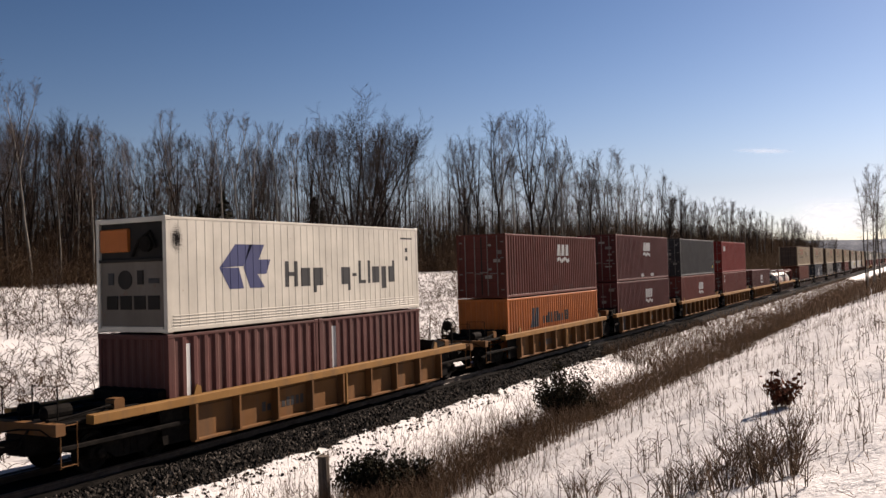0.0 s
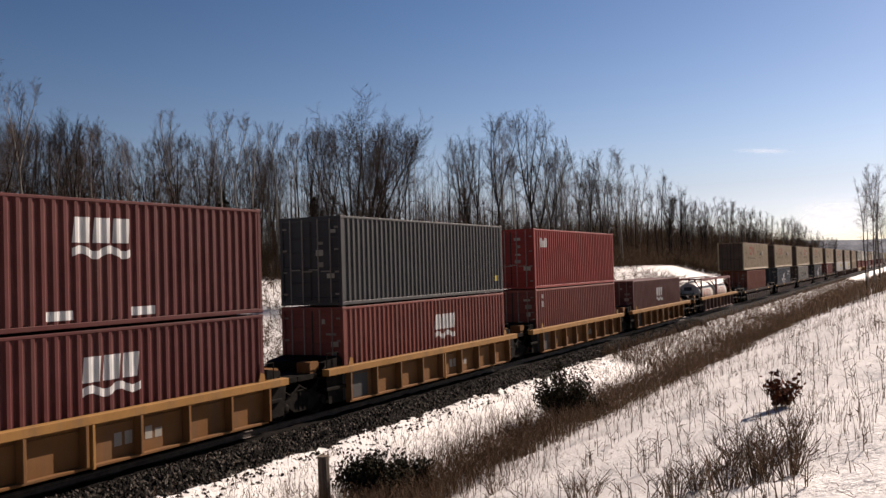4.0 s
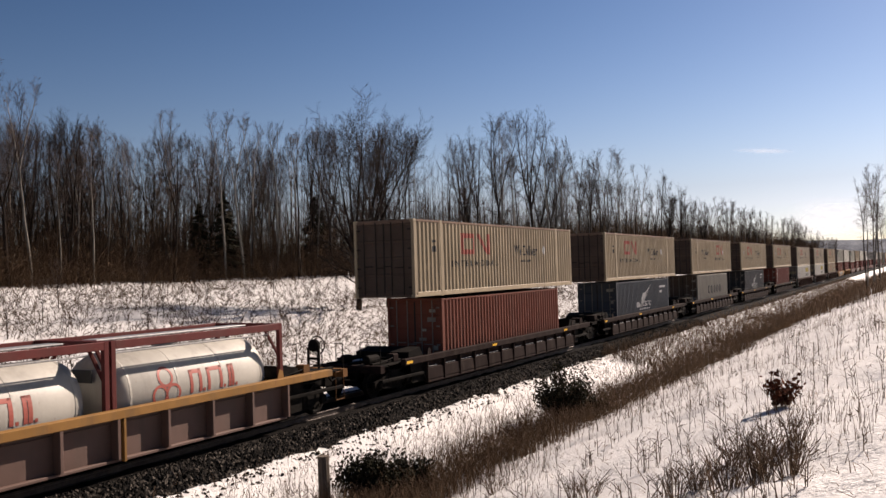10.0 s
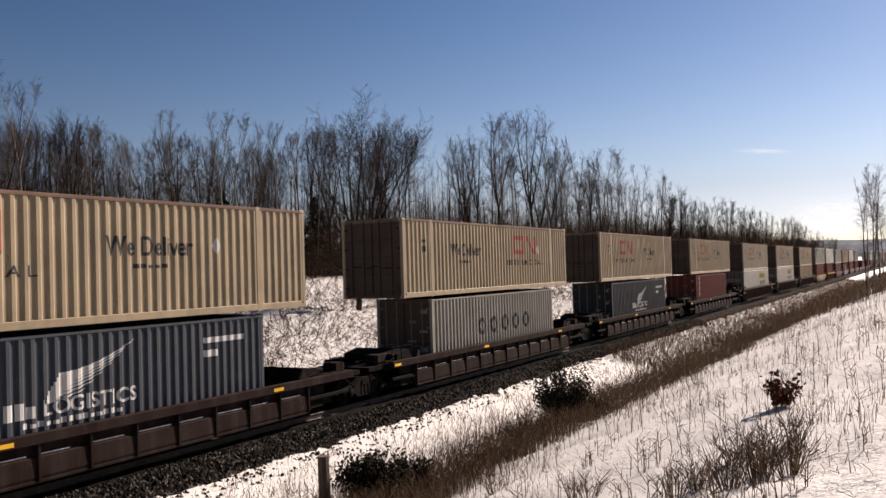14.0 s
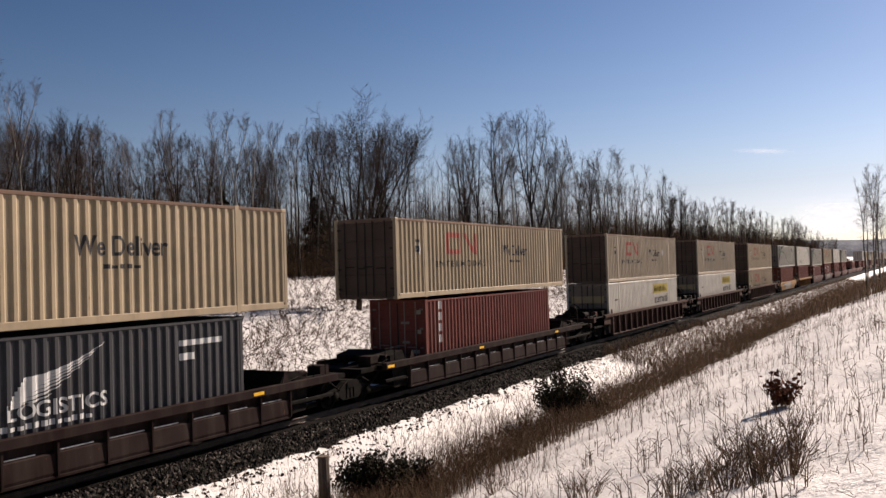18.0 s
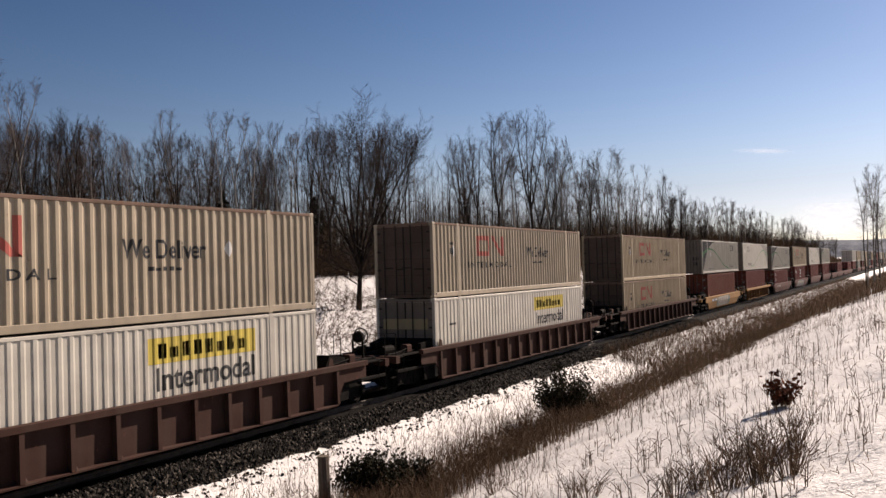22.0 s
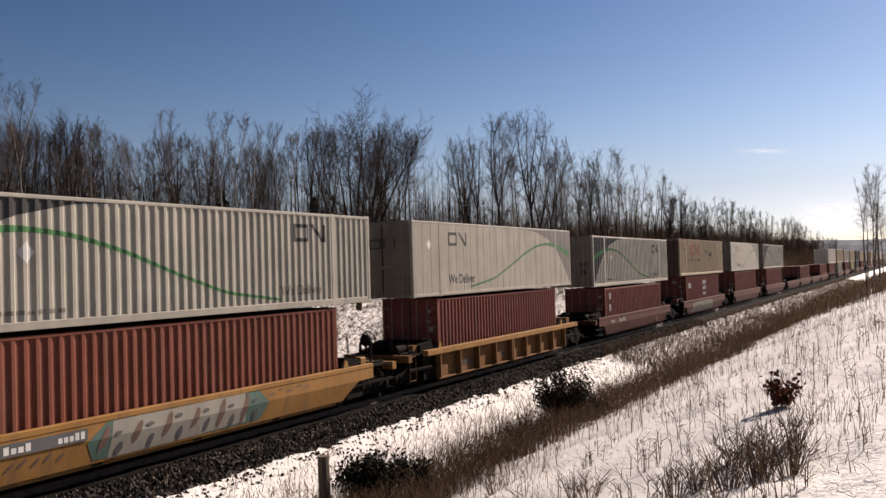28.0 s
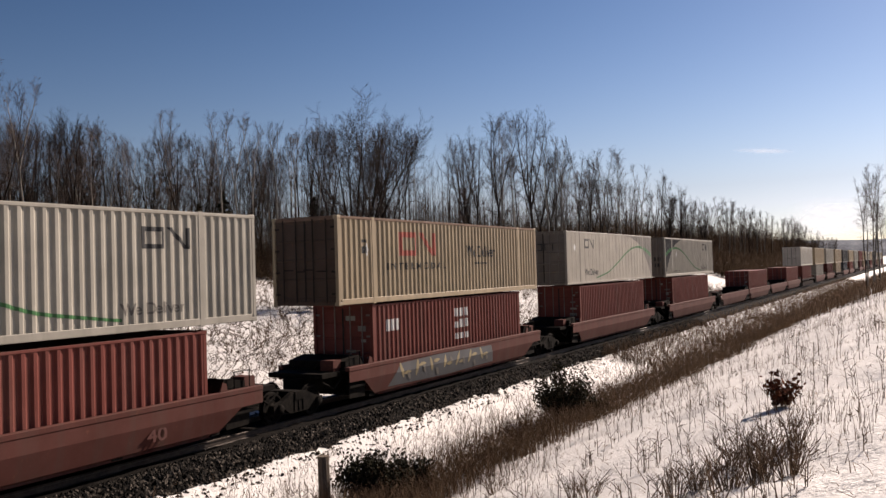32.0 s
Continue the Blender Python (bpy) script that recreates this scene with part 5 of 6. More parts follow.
def reefer_end(c):
    """Refrigeration unit in the leading end of the white container."""
    o, hl, hw, _ = c
    part("machine_panel", Build().bar(-hl + 0.03, -hl + 0.10, -1.08, 1.08, 0.15, 1.78, 0.02), GRIMY_SHADED_WHITE, o)
    part("machine_recess", Build().bar(-hl + 0.06, -hl + 0.10, -1.08, 1.08, 1.79, 2.76), SOOT, o, "sooty open machine recess")
    part("recess_shelf", Build().bar(-hl - 0.02, -hl + 0.07, -1.1, 1.1, 1.76, 1.84), SOOT, o)
    part("fan_opening", Build().lathe([(-hl + 0.01, 0.24), (-hl + 0.03, 0.24), (-hl + 0.035, 0.2)], 0, 20, (0, 0.22, 1.32)), SOOT, o)
    part("control_box", Build().bar(-hl - 0.01, -hl + 0.05, -0.42, -0.22, 1.2, 1.55), SOOT, o)
    part("access_cover", Build().bar(-hl + 0.01, -hl + 0.05, 0.62, 0.82, 1.2, 1.5), GREYDARK, o)
    part("vent_cover", Build().bar(-hl + 0.01, -hl + 0.05, -0.95, -0.6, 1.22, 1.34), GREYDARK, o)
    for k in range(4):
        part("grille_slot", Build().bar(-hl + 0.005, -hl + 0.05, -0.95 + 0.48 * k, -0.57 + 0.48 * k, 0.58, 0.92), SOOT, o)
    part("compressor_cover", Build().bar(-hl - 0.04, -hl + 0.06, 0.05, 1.02, 2.02, 2.6, 0.03), ORANGE, o, "orange motor cover")
    part("cooling_pipe", Build().tube([(-hl - 0.01, -0.1, 1.9), (-hl - 0.03, -0.35, 2.3), (-hl - 0.01, -0.7, 2.5), (-hl - 0.01, -0.9, 2.1)], 0.045, 0.045, 6), TRUCK_STEEL, o)
    part("motor", Build().lathe([(-hl - 0.06, 0.05), (-hl - 0.04, 0.2), (-hl + 0.08, 0.2)], 0, 14, (0, -0.55, 2.2)), TRUCK_STEEL, o)
    for k in range(4):
        part("foot_rib", Build().bar(-hl + 0.2, hl - 0.2, -hw - 0.006, -hw + 0.012, 0.17 + 0.075 * k, 0.195 + 0.075 * k), REEFER, o)
    sm = Build()
    rnd = random.Random(3)
    for i in range(16):
        for j in range(22):
            x, z = 0.17 + 0.05 * i + rnd.uniform(-0.01, 0.01), 1.62 + 0.05 * j + rnd.uniform(-0.01, 0.01)
            near = math.exp(-((x - 0.36) / 0.16) ** 2 - ((z - 2.3) / 0.26) ** 2)
            k = 0.045 * near + 0.006 * rnd.random() * (near > 0.1)
            if near > 0.12 and z < 2.7:
                quad(sm, [(x + k * rnd.uniform(0.6, 0.95) * math.cos(m * 1.05), z + k * rnd.uniform(0.6, 0.95) * math.sin(m * 1.05)) for m in range(6)])
    on_panel("soot_smudge", sm, SOOT, o, -hl, 0, -hw + 0.006, None, "black exhaust soot")


def build_train():
    rnd = random.Random(77)
    yl = "yellow ribbed well car with dirt and worn stencils on the rails"
    bl = "dark brown well car with ribbed sides on the rails"
    dl = "rust-brown long well car with deep tapered ribs"
    ml = "faded maroon smooth-sided well car on the rails"
    # cars, from the head of the clip to its end
    well_car("yellow", -184.6, -167.4, -182.0, -169.6, YELLOWCAR, yl, (1, 1), (0, 0), (-183.4, -168.6))
    ca = well_car("yellow", -164.4, -146.7, -161.3, -148.7, YELLOWCAR, yl, (1, 1), (0, 1), (-163.0, -148.0), panels=8, out=(-165.2, -145.9))
    side_number(ca, -158.6, 0.55, 1.9, 0.26, n=9, seed=4)
    cb = well_car("yellow", -142.9, -129.1, -141.2, -129.9, YELLOWCAR, yl, (1, 0), (0, 0), (-143.1, -127.9), panels=8, out=(-144.6, None))
    side_number(cb, -138.6, 0.55, 1.9, 0.26, n=9, seed=5)
    side_number(cb, -134.3, 0.5, 0.5, 0.34, "40", seed=5)
    cc = well_car("yellow", -127.2, -113.1, -126.0, -113.9, YELLOWCAR, yl, trucks=(-111.9,), panels=8)
    cd = well_car("yellow", -111.2, -97.1, -110.0, -97.9, YELLOWCAR, yl, trucks=(-96.1,), panels=8)
    ce = well_car("yellow", -95.3, -81.2, -94.0, -81.9, YELLOWCAR, yl, trucks=(-80.1,), panels=8)
    side_number(ce, -92.2, 0.5, 0.5, 0.34, "40")
    cf = well_car("yellow", -79.4, -63.9, -78.2, -66.2, YELLOWCAR, yl, (0, 1), (0, 1), (-64.9,), panels=8, out=(None, -63.4))
    for u in (cc, cd, ce, cf):
        o, x16, top = u
        part("patch_panel", Build().bar(-6.02 if u is not cf else -6.5, -4.62 if u is not cf else -5.1, -1.268, -1.258, 0.31, 1.17), GREYDARK, o, "dark grey repaired panel")
        side_number(u, x16 + 1.1, 0.55, 1.5, 0.3, n=5, y=-1.257, material=LIGHTGREY, seed=int(x16))
    cg = well_car("yellow", -59.8, -44.3, -58.4, -46.4, YELLOWCAR, yl, (1, 1), (0, 1), (-60.4, -45.2), panels=8, out=(-62.0, -43.4), sheet=DUSTY_BROWN)
    for x in (-38.86 + 2.1, -17.03 + 2.1, 4.73 + 2.1, 26.44 + 2.1, 48.58 + 2.1):
        first, last = x < -30, x > 50
        c = well_car("brown", x - 3.15, x + 12.19 + 4.0, x - 1.5, x + 12.19 + 1.75, BROWNCAR, bl, (first, last), (0, last), (x + 17.4,) if not first else (x - 3.4, x + 17.4), panels=12,
                     out=(x - 4.6 if first else None, x + 17.9 if last else None))
        reflectors(c, (x - 3.1, x + 3.9, x + 12.3), 1.05)
    for x in (72.02, 95.54, 119.40):
        c = well_car("deep", x - 1.3, x + 18.6, x + 0.1, x + 16.95, REDBROWNCAR, dl, (1, 1), (0, 1), (x - 1.5, x + 17.9), panels=14, out=(x - 2.9, x + 20.0))
    cp = well_car("smooth", 141.9, 157.6, 143.2, 156.3, YELLOWCAR, "yellow smooth-sided well car covered with white graffiti", (1, 1), (0, 1), (141.9, 157.9), out=(140.4, 159.0))
    graffiti(cp, 146.75, 4.7)
    part("number_field", Build().box(144.2 - cp[1], 146.3 - cp[1], -1.424, -1.416, 0.86, 1.12), SLATE_SPRAY, cp[0], "dark number field")
    side_number(cp, 144.3, 0.91, 0.65, 0.16, n=4, y=-1.426, material=INK_WHITE, seed=8)
    side_number(cp, 145.55, 0.91, 0.7, 0.16, n=5, y=-1.426, material=INK_WHITE, seed=9)
    cq = well_car("yellow", 161.0, 176.8, 162.0, 175.0, YELLOWCAR, yl, (1, 0), (0, 0), (160.6, 177.6), panels=8, out=(159.9, None))
    side_number(cq, 163.8, 0.5, 1.8, 0.26, n=9, seed=6)
    side_number(cq, 167.73, 0.5, 0.5, 0.34, "40")
    for i, x in enumerate((182.3, 202.2, 222.4, 242.2)):
        c = well_car("smooth", x - 1.7, x + 12.19 + 1.9, x - 0.6, x + 12.8, MAROONCAR, ml, trucks=(x + 16.1,), gear=(i == 0, 0), brake=(0, 0), out=(x - 2.2 if i == 0 else None, None))
        if i == 0:
            side_number(c, x + 0.35, 0.92, 0.75, 0.22, n=3, y=-1.42, material=LIGHTGREY, seed=9)
            side_number(c, x + 1.95, 0.90, 1.25, 0.22, n=5, y=-1.42, material=LIGHTGREY, seed=10)
            side_number(c, x + 10.0, 0.46, 0.62, 0.32, "40", y=-1.375, material=OLDMAROON)
        if i == 1:
            graffiti(c, x + 1.2, 7.5, pale=True)
    for x in (259.5, 274.4, 289.3, 304.2):
        well_car("smooth", x - 0.6, x + 13.6, x, x + 13, MAROONCAR, ml, trucks=(x + 14.2,))
    # loads
    c = container("warm white refrigerated container with blue logo", -161.95, 2.95, 12.19, 2.87, REEFER, "seam", end="none")
    reefer_end(c)
    lg = Build()
    quad(lg, [(0, 0.45), (0.5, 0.95), (1.05, 0.95), (0.75, 0.48), (0.6, 0.48)]), quad(lg, [(0, 0.45), (0.6, 0.45), (0.75, 0.0), (0.3, 0.0)])
    quad(lg, [(0.95, 0.95), (1.45, 0.95), (1.25, 0.62), (1.65, 0.62), (1.5, 0.30), (1.2, 0.30), (1.45, 0.0), (0.95, 0.0), (0.75, 0.45)])
    for i, v in enumerate(lg.v):
        lg.v[i] = (v[0] * 1.25, 0.0, v[2] * 1.25)
    mark(c, "logo", lg, INK_BLUE, 1.85, 1.0, "dark blue angular company mark")
    # blocks as wide and as high as the lettering: (from, to, foot, head)
    for x, blocks in ((4.55, ((0, 0.17, 0, 0.74), (0.17, 0.42, 0.31, 0.43), (0.42, 0.59, 0, 0.74), (0.74, 1.19, 0, 0.54), (1.34, 1.5, -0.2, 0.54), (1.5, 1.84, 0.0, 0.54))),
                      (7.35, ((0, 0.36, 0.0, 0.54), (0.36, 0.5, -0.2, 0.54), (0.62, 0.86, 0.24, 0.34), (0.98, 1.12, 0, 0.74), (1.12, 1.4, 0, 0.11), (1.52, 1.66, 0, 0.74), (1.78, 2.22, 0, 0.54), (2.36, 2.66, -0.2, 0.54), (2.8, 3.06, 0, 0.54), (3.06, 3.2, 0, 0.74)))):
        word = Build()
        for x0, x1, z0, z1 in blocks:
            rect(word, x0, x1, z0, z1)
        mark(c, "logo", word, INK_BLACK, x, 0.98, "dark block lettering mark")
    mark(c, "number_bars", rect(rect(rect(Build(), 0, 0.8, 0.0, 0.06), 0.3, 0.45, -0.45, -0.3), 0.3, 0.45, -0.75, -0.6), INK_BLACK, 11.0, 2.45)
    for x in (-161.95, -155.83):
        c = container("faded maroon short container with coarse corrugation", x, 0.35, 6.06, 2.57, OLDMAROON, "wide", end="corr", group="short containers on the train")
        mark(c, "number_bars", rect(Build(), 0, 0.16, 0, 1.9), INK_WHITE, 0.62 if x < -160 else 0.7, 0.4, "white vertical number strip")
    c = box40("maroon corrugated container with white logo and doors closed", -142.0, 2.95, BRICK)
    crest_logo(c, 6.3, 1.45, 1.7)
    mark(c, "label_bars", rect(rect(Build(), 0, 0.75, 0, 0.22), 2.2, 2.95, 0, 0.22), OLDMAROON, 5.6, 0.18)
    c = container("orange corrugated container with dark company mark", -142.0, 0.35, 12.19, 2.57, ORANGE, end="corr")
    mark(c, "logo", quad(quad(Build(), [(0, 0), (0.45, 0), (0.6, 0.9), (0.3, 0.9)]), [(0.5, 0), (0.95, 0), (1.0, 0.9), (0.65, 0.9)]), BLUE, 2.6, 1.12, "slate blue angular mark")
    mark(c, "logo", word_bars(Build(), 0, 0, 3.6, 0.5, 10, rnd, 0.3), INK_BLACK, 4.1, 1.22, "dark block lettering mark")
    for x, z, col, lx in ((-126.0, 3.25, MAROON, 6.0), (-126.0, 0.35, MAROON, 6.2), (-110.0, 0.35, BROWNRED, 6.0), (-78.2, 0.35, OLDMAROON, 5.6)):
        c = box40("maroon corrugated container with white logo and doors closed", x, z, col)
        crest_logo(c, lx, 1.45 if z > 1 else 1.28, 1.6)
        if z > 1:
            mark(c, "label_bars", rect(rect(Build(), 0, 0.7, 0, 0.2), 2.3, 3.0, 0, 0.2), INK_WHITE, 5.3, 0.2)
    c = box40("dark grey corrugated container with yellow label", -110.0, 3.25, GREYDARK)
    mark(c, "label_bars", rect(Build(), 0, 0.3, 0, 0.22), INK_YELLOW, 11.4, 0.5, "yellow warning label")
    c = box40("bright red corrugated container with white lettering", -94.2, 3.25, RED)
    white_word(c, rnd, 0.75, 1.98, 0.95, 0.45, 3)
    c = box40("brownish red corrugated container", -94.2, 0.35, BROWNRED)
    mark(c, "label_bars", rect(rect(Build(), 0, 0.22, 0, 0.3), 0.05, 0.22, 0.42, 0.62), INK_WHITE, 0.75, 2.0)
    tank_container(-58.46, 0.36)
    tank_container(-52.35, 0.36)
    van53(-38.86, rnd), van53(-17.03, rnd), van53(4.73, rnd, flip=True), van53(26.44, rnd), van53(48.58, rnd)
    box40("rust red corrugated container under a long cream one", -36.76, 0.35, RUSTRED)
    c = box40("slate blue corrugated container with white winged logo", -14.93, 0.35, BLUE)
    feather_logo(c, 5.5, 0.95)
    mark(c, "label_bars", rect(rect(Build(), 0, 1.5, 0, 0.14), 0, 0.5, -0.35, -0.18), INK_WHITE, 9.9, 2.25)
    c = box40("dusty light grey corrugated container with dark ring marks", 6.83, 0.35, LIGHTGREY, end_col=GRIMY_SHADED_DOOR)
    rings = Build()
    for i in range(5):
        ring(rings, 0.36 + 1.15 * i, 0.36, 0.36, 0.20, 14)
    mark(c, "logo", rings, NAVY, 3.9, 1.2, "dark company mark of five rings")
    c = box40("dark navy corrugated container with white winged logo", 28.54, 0.35, NAVY)
    feather_logo(c, 5.5, 0.95)
    mark(c, "label_bars", rect(rect(Build(), 0, 1.5, 0, 0.14), 0, 0.5, -0.35, -0.18), INK_WHITE, 9.9, 2.25)
    c = box40("dull red corrugated container with white vertical letters", 50.65, 0.35, BROWNRED)
    mark(c, "number_bars", rect(rect(rect(rect(Build(), 0, 0.25, 0, 0.3), 0, 0.25, 0.42, 0.72), 0, 0.25, 0.84, 1.14), 0, 0.25, 1.26, 1.56), INK_WHITE, 1.0, 1.2, "white vertical letters")
    for x in (72.02, 95.54):
        van53(x, rnd, 3.24, coat=FADED_CREAM)
        c = container("white corrugated long container with yellow sign", x, 0.35, 16.15, 2.87, CLEANWHITE, "flute", 2.59, end_col=GRIMY_SHADED_WHITE, group="long freight containers on the train")
        mark(c, "sign", rect(Build(), 0, 3.8, 0, 0.62), INK_YELLOW, 9.6, 1.90, "yellow company sign")
        mark(c, "sign_bars", word_bars(Build(), 0, 0, 3.2, 0.36, 8, rnd, 0.3), INK_BLACK, 9.9, 2.02)
        mark(c, "lettering", text_mesh("Intermodal", 3.5, 0.56), INK_BLACK, 9.85, 1.25, "black lettering")
        mark(c, "label_bars", rect(Build(), 0, 0.5, 0, 0.08), INK_BLACK, 1.2, 1.8)
        # duller tan puts the end's shade into this yellow sign
        end_mark(c, "end_sign", -0.98, 0.98, 1.72, 2.12, TAN_SPRAY)
    van53(119.40, rnd, 3.24), van53(119.40, rnd, 0.36, patch=False)
    wave53(141.6, rnd), wave53(160.45, rnd, True, True), wave53(180.2, rnd, z0=3.05, height=2.9), van53(200.2, rnd, 3.25), wave53(220.4, rnd, True, True), wave53(240.1, rnd)
    for x in (143.7, 162.3, 182.3, 202.2, 222.4, 242.2):
        c = box40("dull red corrugated container under a long white one", x, 0.35, RUSTRED if x in (143.7,) else BROWNRED, h=2.59 if x == 182.3 else 2.87)
        if x == 182.3:
            mark(c, "number_bars", rect(rect(Build(), 0, 0.25, 0, 0.37), 0, 0.25, 0.67, 1.04), INK_WHITE, 0.8, 1.25, "white vertical letters")
        if x == 202.2:
            white_word(c, rnd, 0.9, 1.9, 0.9, 0.4, 3)
            for z in (2.1, 1.66, 1.22):
                white_word(c, rnd, 5.9, z, 1.2, 0.32, 3)
    box40("dull red corrugated container low in its well", 274.6, 0.35, BROWNRED)
    box40("dull red corrugated container low in its well", 304.0, 0.35, BROWNRED)
    # the tail, far down the line
    x = 320.0
    k = 0
    tops = [CLEANWHITE, BEIGE, OFFWHITE, BEIGE, GREYDARK, BEIGE, OFFWHITE, BROWNRED, BEIGE, CLEANWHITE, BEIGE, BLUE]
    while x < 640:
        well_car("smooth" if k % 3 else "brown", x - 0.6, x + 15.8, x + 0.4, x + 15, MAROONCAR if k % 3 else BROWNCAR, ml if k % 3 else bl, trucks=(x + 17.2,))
        container("weathered long freight container far down the train", x, 3.25, 16.15, 2.85, tops[k % 12], "van", 2.59, group="containers at the tail of the train")
        box40("weathered container in a well far down the train", x + 1.9, 0.35, (BROWNRED, LIGHTGREY, MAROON, BEIGE, BLUE)[k % 5], group="containers at the tail of the train")
        x += 20.0
        k += 1


def graffiti(car, x, w, pale=False):
    """Spray-painted blocks with no words in them, each laid on the bent side sheet."""
    o, x16, top = car
    rnd = random.Random(int(x))
    p = w / 6

    def lay(name, pts, material, off, label=""):
        bm = bmesh.new()
        bm.faces.new([bm.verts.new((q[0], 0, q[1])) for q in pts])
        bmesh.ops.bisect_plane(bm, geom=bm.verts[:] + bm.edges[:] + bm.faces[:], plane_co=(0, 0, 0.82), plane_no=(0, 0, 1), dist=1e-5)
        for v in bm.verts:
            v.co.y = float(np.interp(v.co.z, [0.30, 0.82, 1.30], [-1.27, -1.40, -1.40])) - off
        me = bpy.data.meshes.new(name)
        bm.to_mesh(me)
        bm.free()
        me.materials.append(material)
        part(name, me, material, o, label)
    def blob(cx, cz, rx, rz, lean=0.0, n=9):
        return [(cx + rx * rnd.uniform(0.75, 1.2) * math.cos(k * 2 * math.pi / n) + lean * math.sin(k * 2 * math.pi / n), min(1.26, max(0.33, cz + rz * rnd.uniform(0.8, 1.15) * math.sin(k * 2 * math.pi / n)))) for k in range(n)]
    q = x - x16
    if not pale:
        lay("graffiti_field", [(q - 0.25, 0.36), (q + w + 0.55, 0.36), (q + w + 0.9, 0.8), (q + w + 0.5, 1.17), (q + 0.1, 1.17), (q - 0.45, 0.8)], TEAL, 0.004, "dull teal sprayed background")
        lay("graffiti_fill", [(q + 0.15, 0.34), (q + w * 0.6, 0.36), (q + w, 0.42), (q + w - 0.1, 1.20), (q + w * 0.5, 1.17), (q + 0.25, 1.16)], LIGHTGREY, 0.008, "pale grey sprayed filling")
        for i in range(6):
            c = q + w * (i + 0.02) / 5.1
            lay("graffiti_stroke", blob(c, 0.8, 0.11, rnd.uniform(0.25, 0.4), 0.12), DUSTY_BROWN, 0.012)
            lay("graffiti_stroke", blob(c + 0.42, rnd.uniform(0.5, 0.62), 0.09, 0.18, 0.05), SLATE_SPRAY, 0.016)
            lay("graffiti_stroke", blob(c + 0.36, rnd.uniform(0.85, 1.0), 0.12, 0.05, 0.02), SLATE_SPRAY, 0.020)
        for i in range(5):
            lay("graffiti_tag", blob(q + w + 1.0 + 0.4 * i, 1.0 + 0.08 * (i % 2), 0.14, 0.03, 0.06), DUSTY_BROWN, 0.004)
            lay("graffiti_tag", blob(q - 2.3 + 0.3 * i, 0.62 + 0.06 * (i % 2), 0.05, 0.10, 0.08), DUSTY_BROWN, 0.004)
        return
    lay("graffiti_field", [(q - 0.5, 0.4), (q + w * 0.5, 0.33), (q + w + 0.3, 0.4), (q + w, 1.1), (q + w * 0.4, 1.17), (q + 0.2, 1.12)], SLATE_SPRAY, 0.004, "slate sprayed background")
    for i in range(7):
        c = q + w * (i + 0.3) / 7.2
        lay("graffiti_stroke", blob(c, 0.85, 0.09, 0.28, rnd.uniform(-0.2, 0.25)), TAN_SPRAY, 0.009, "tan sprayed stroke")
        lay("graffiti_stroke", blob(c + 0.35, rnd.uniform(0.7, 1.0), 0.24, 0.07, 0.05), TAN_SPRAY, 0.014)
        lay("graffiti_stroke", blob(c + 0.5, rnd.uniform(0.5, 0.9), 0.10, 0.16, -0.1), FIELD_GREY, 0.018)


def motions():
    """The train rolls by at an even pace; its wheels turn while they are near."""
    for o, x, z in MOVING:
        x += slack(x)
        walk(o, [(t, pose(x - run(t), 0, z)) for t in range(0, 33, 4)])
    for w, x, dx in WHEELS:
        x += slack(x)
        near = [k / 30 for k in range(0, 961) if -2.0 < x - run(k / 30) < 42.0]
        if not near:
            continue
        rows = sorted({0.0, 32.0, *near})
        walk(w, [(t, pose(dx, 0, 0.46) @ Matrix.Rotation(-run(min(max(t, near[0]), near[-1])) / 0.455, 4, "Y")) for t in rows])


# ---- near bank ----
def stalk_field(name, label, category, material, n, place, h0, h1, w, bend, seed, forks=0):
    """Many thin stems as one object."""
    rnd = random.Random(seed)
    b = Sticks()
    for i in range(n):
        p = place(rnd)
        if p is None:
            continue
        x, y = p
        z = lie(x, y) - 0.03
        h = h0 + (h1 - h0) * rnd.random() ** 1.4
        a = rnd.random() * 6.28
        l = h * bend * rnd.uniform(0.2, 1.2)
        c, s = math.cos(a), math.sin(a)
        ww = w * rnd.uniform(0.7, 1.4)
        tip = (x + c * l, y + s * l, z + h)
        b.path([(x, y, z), (x + c * l * 0.35, y + s * l * 0.35, z + h * 0.6), tip], ww, ww * 0.35)
        for _ in range(forks):
            f = rnd.uniform(0.3, 0.95)
            q = (x + (tip[0] - x) * f, y + (tip[1] - y) * f, z + h * f)
            a2, l2 = rnd.random() * 6.28, h * rnd.uniform(0.15, 0.5)
            b.add(q, (q[0] + math.cos(a2) * l2 * 0.7, q[1] + math.sin(a2) * l2 * 0.7, q[2] + l2 * rnd.uniform(0.2, 1.0)), ww * 0.7, ww * 0.3)
    return tagged(new(name, b.mesh(name, material)), label, category, kind="stuff")


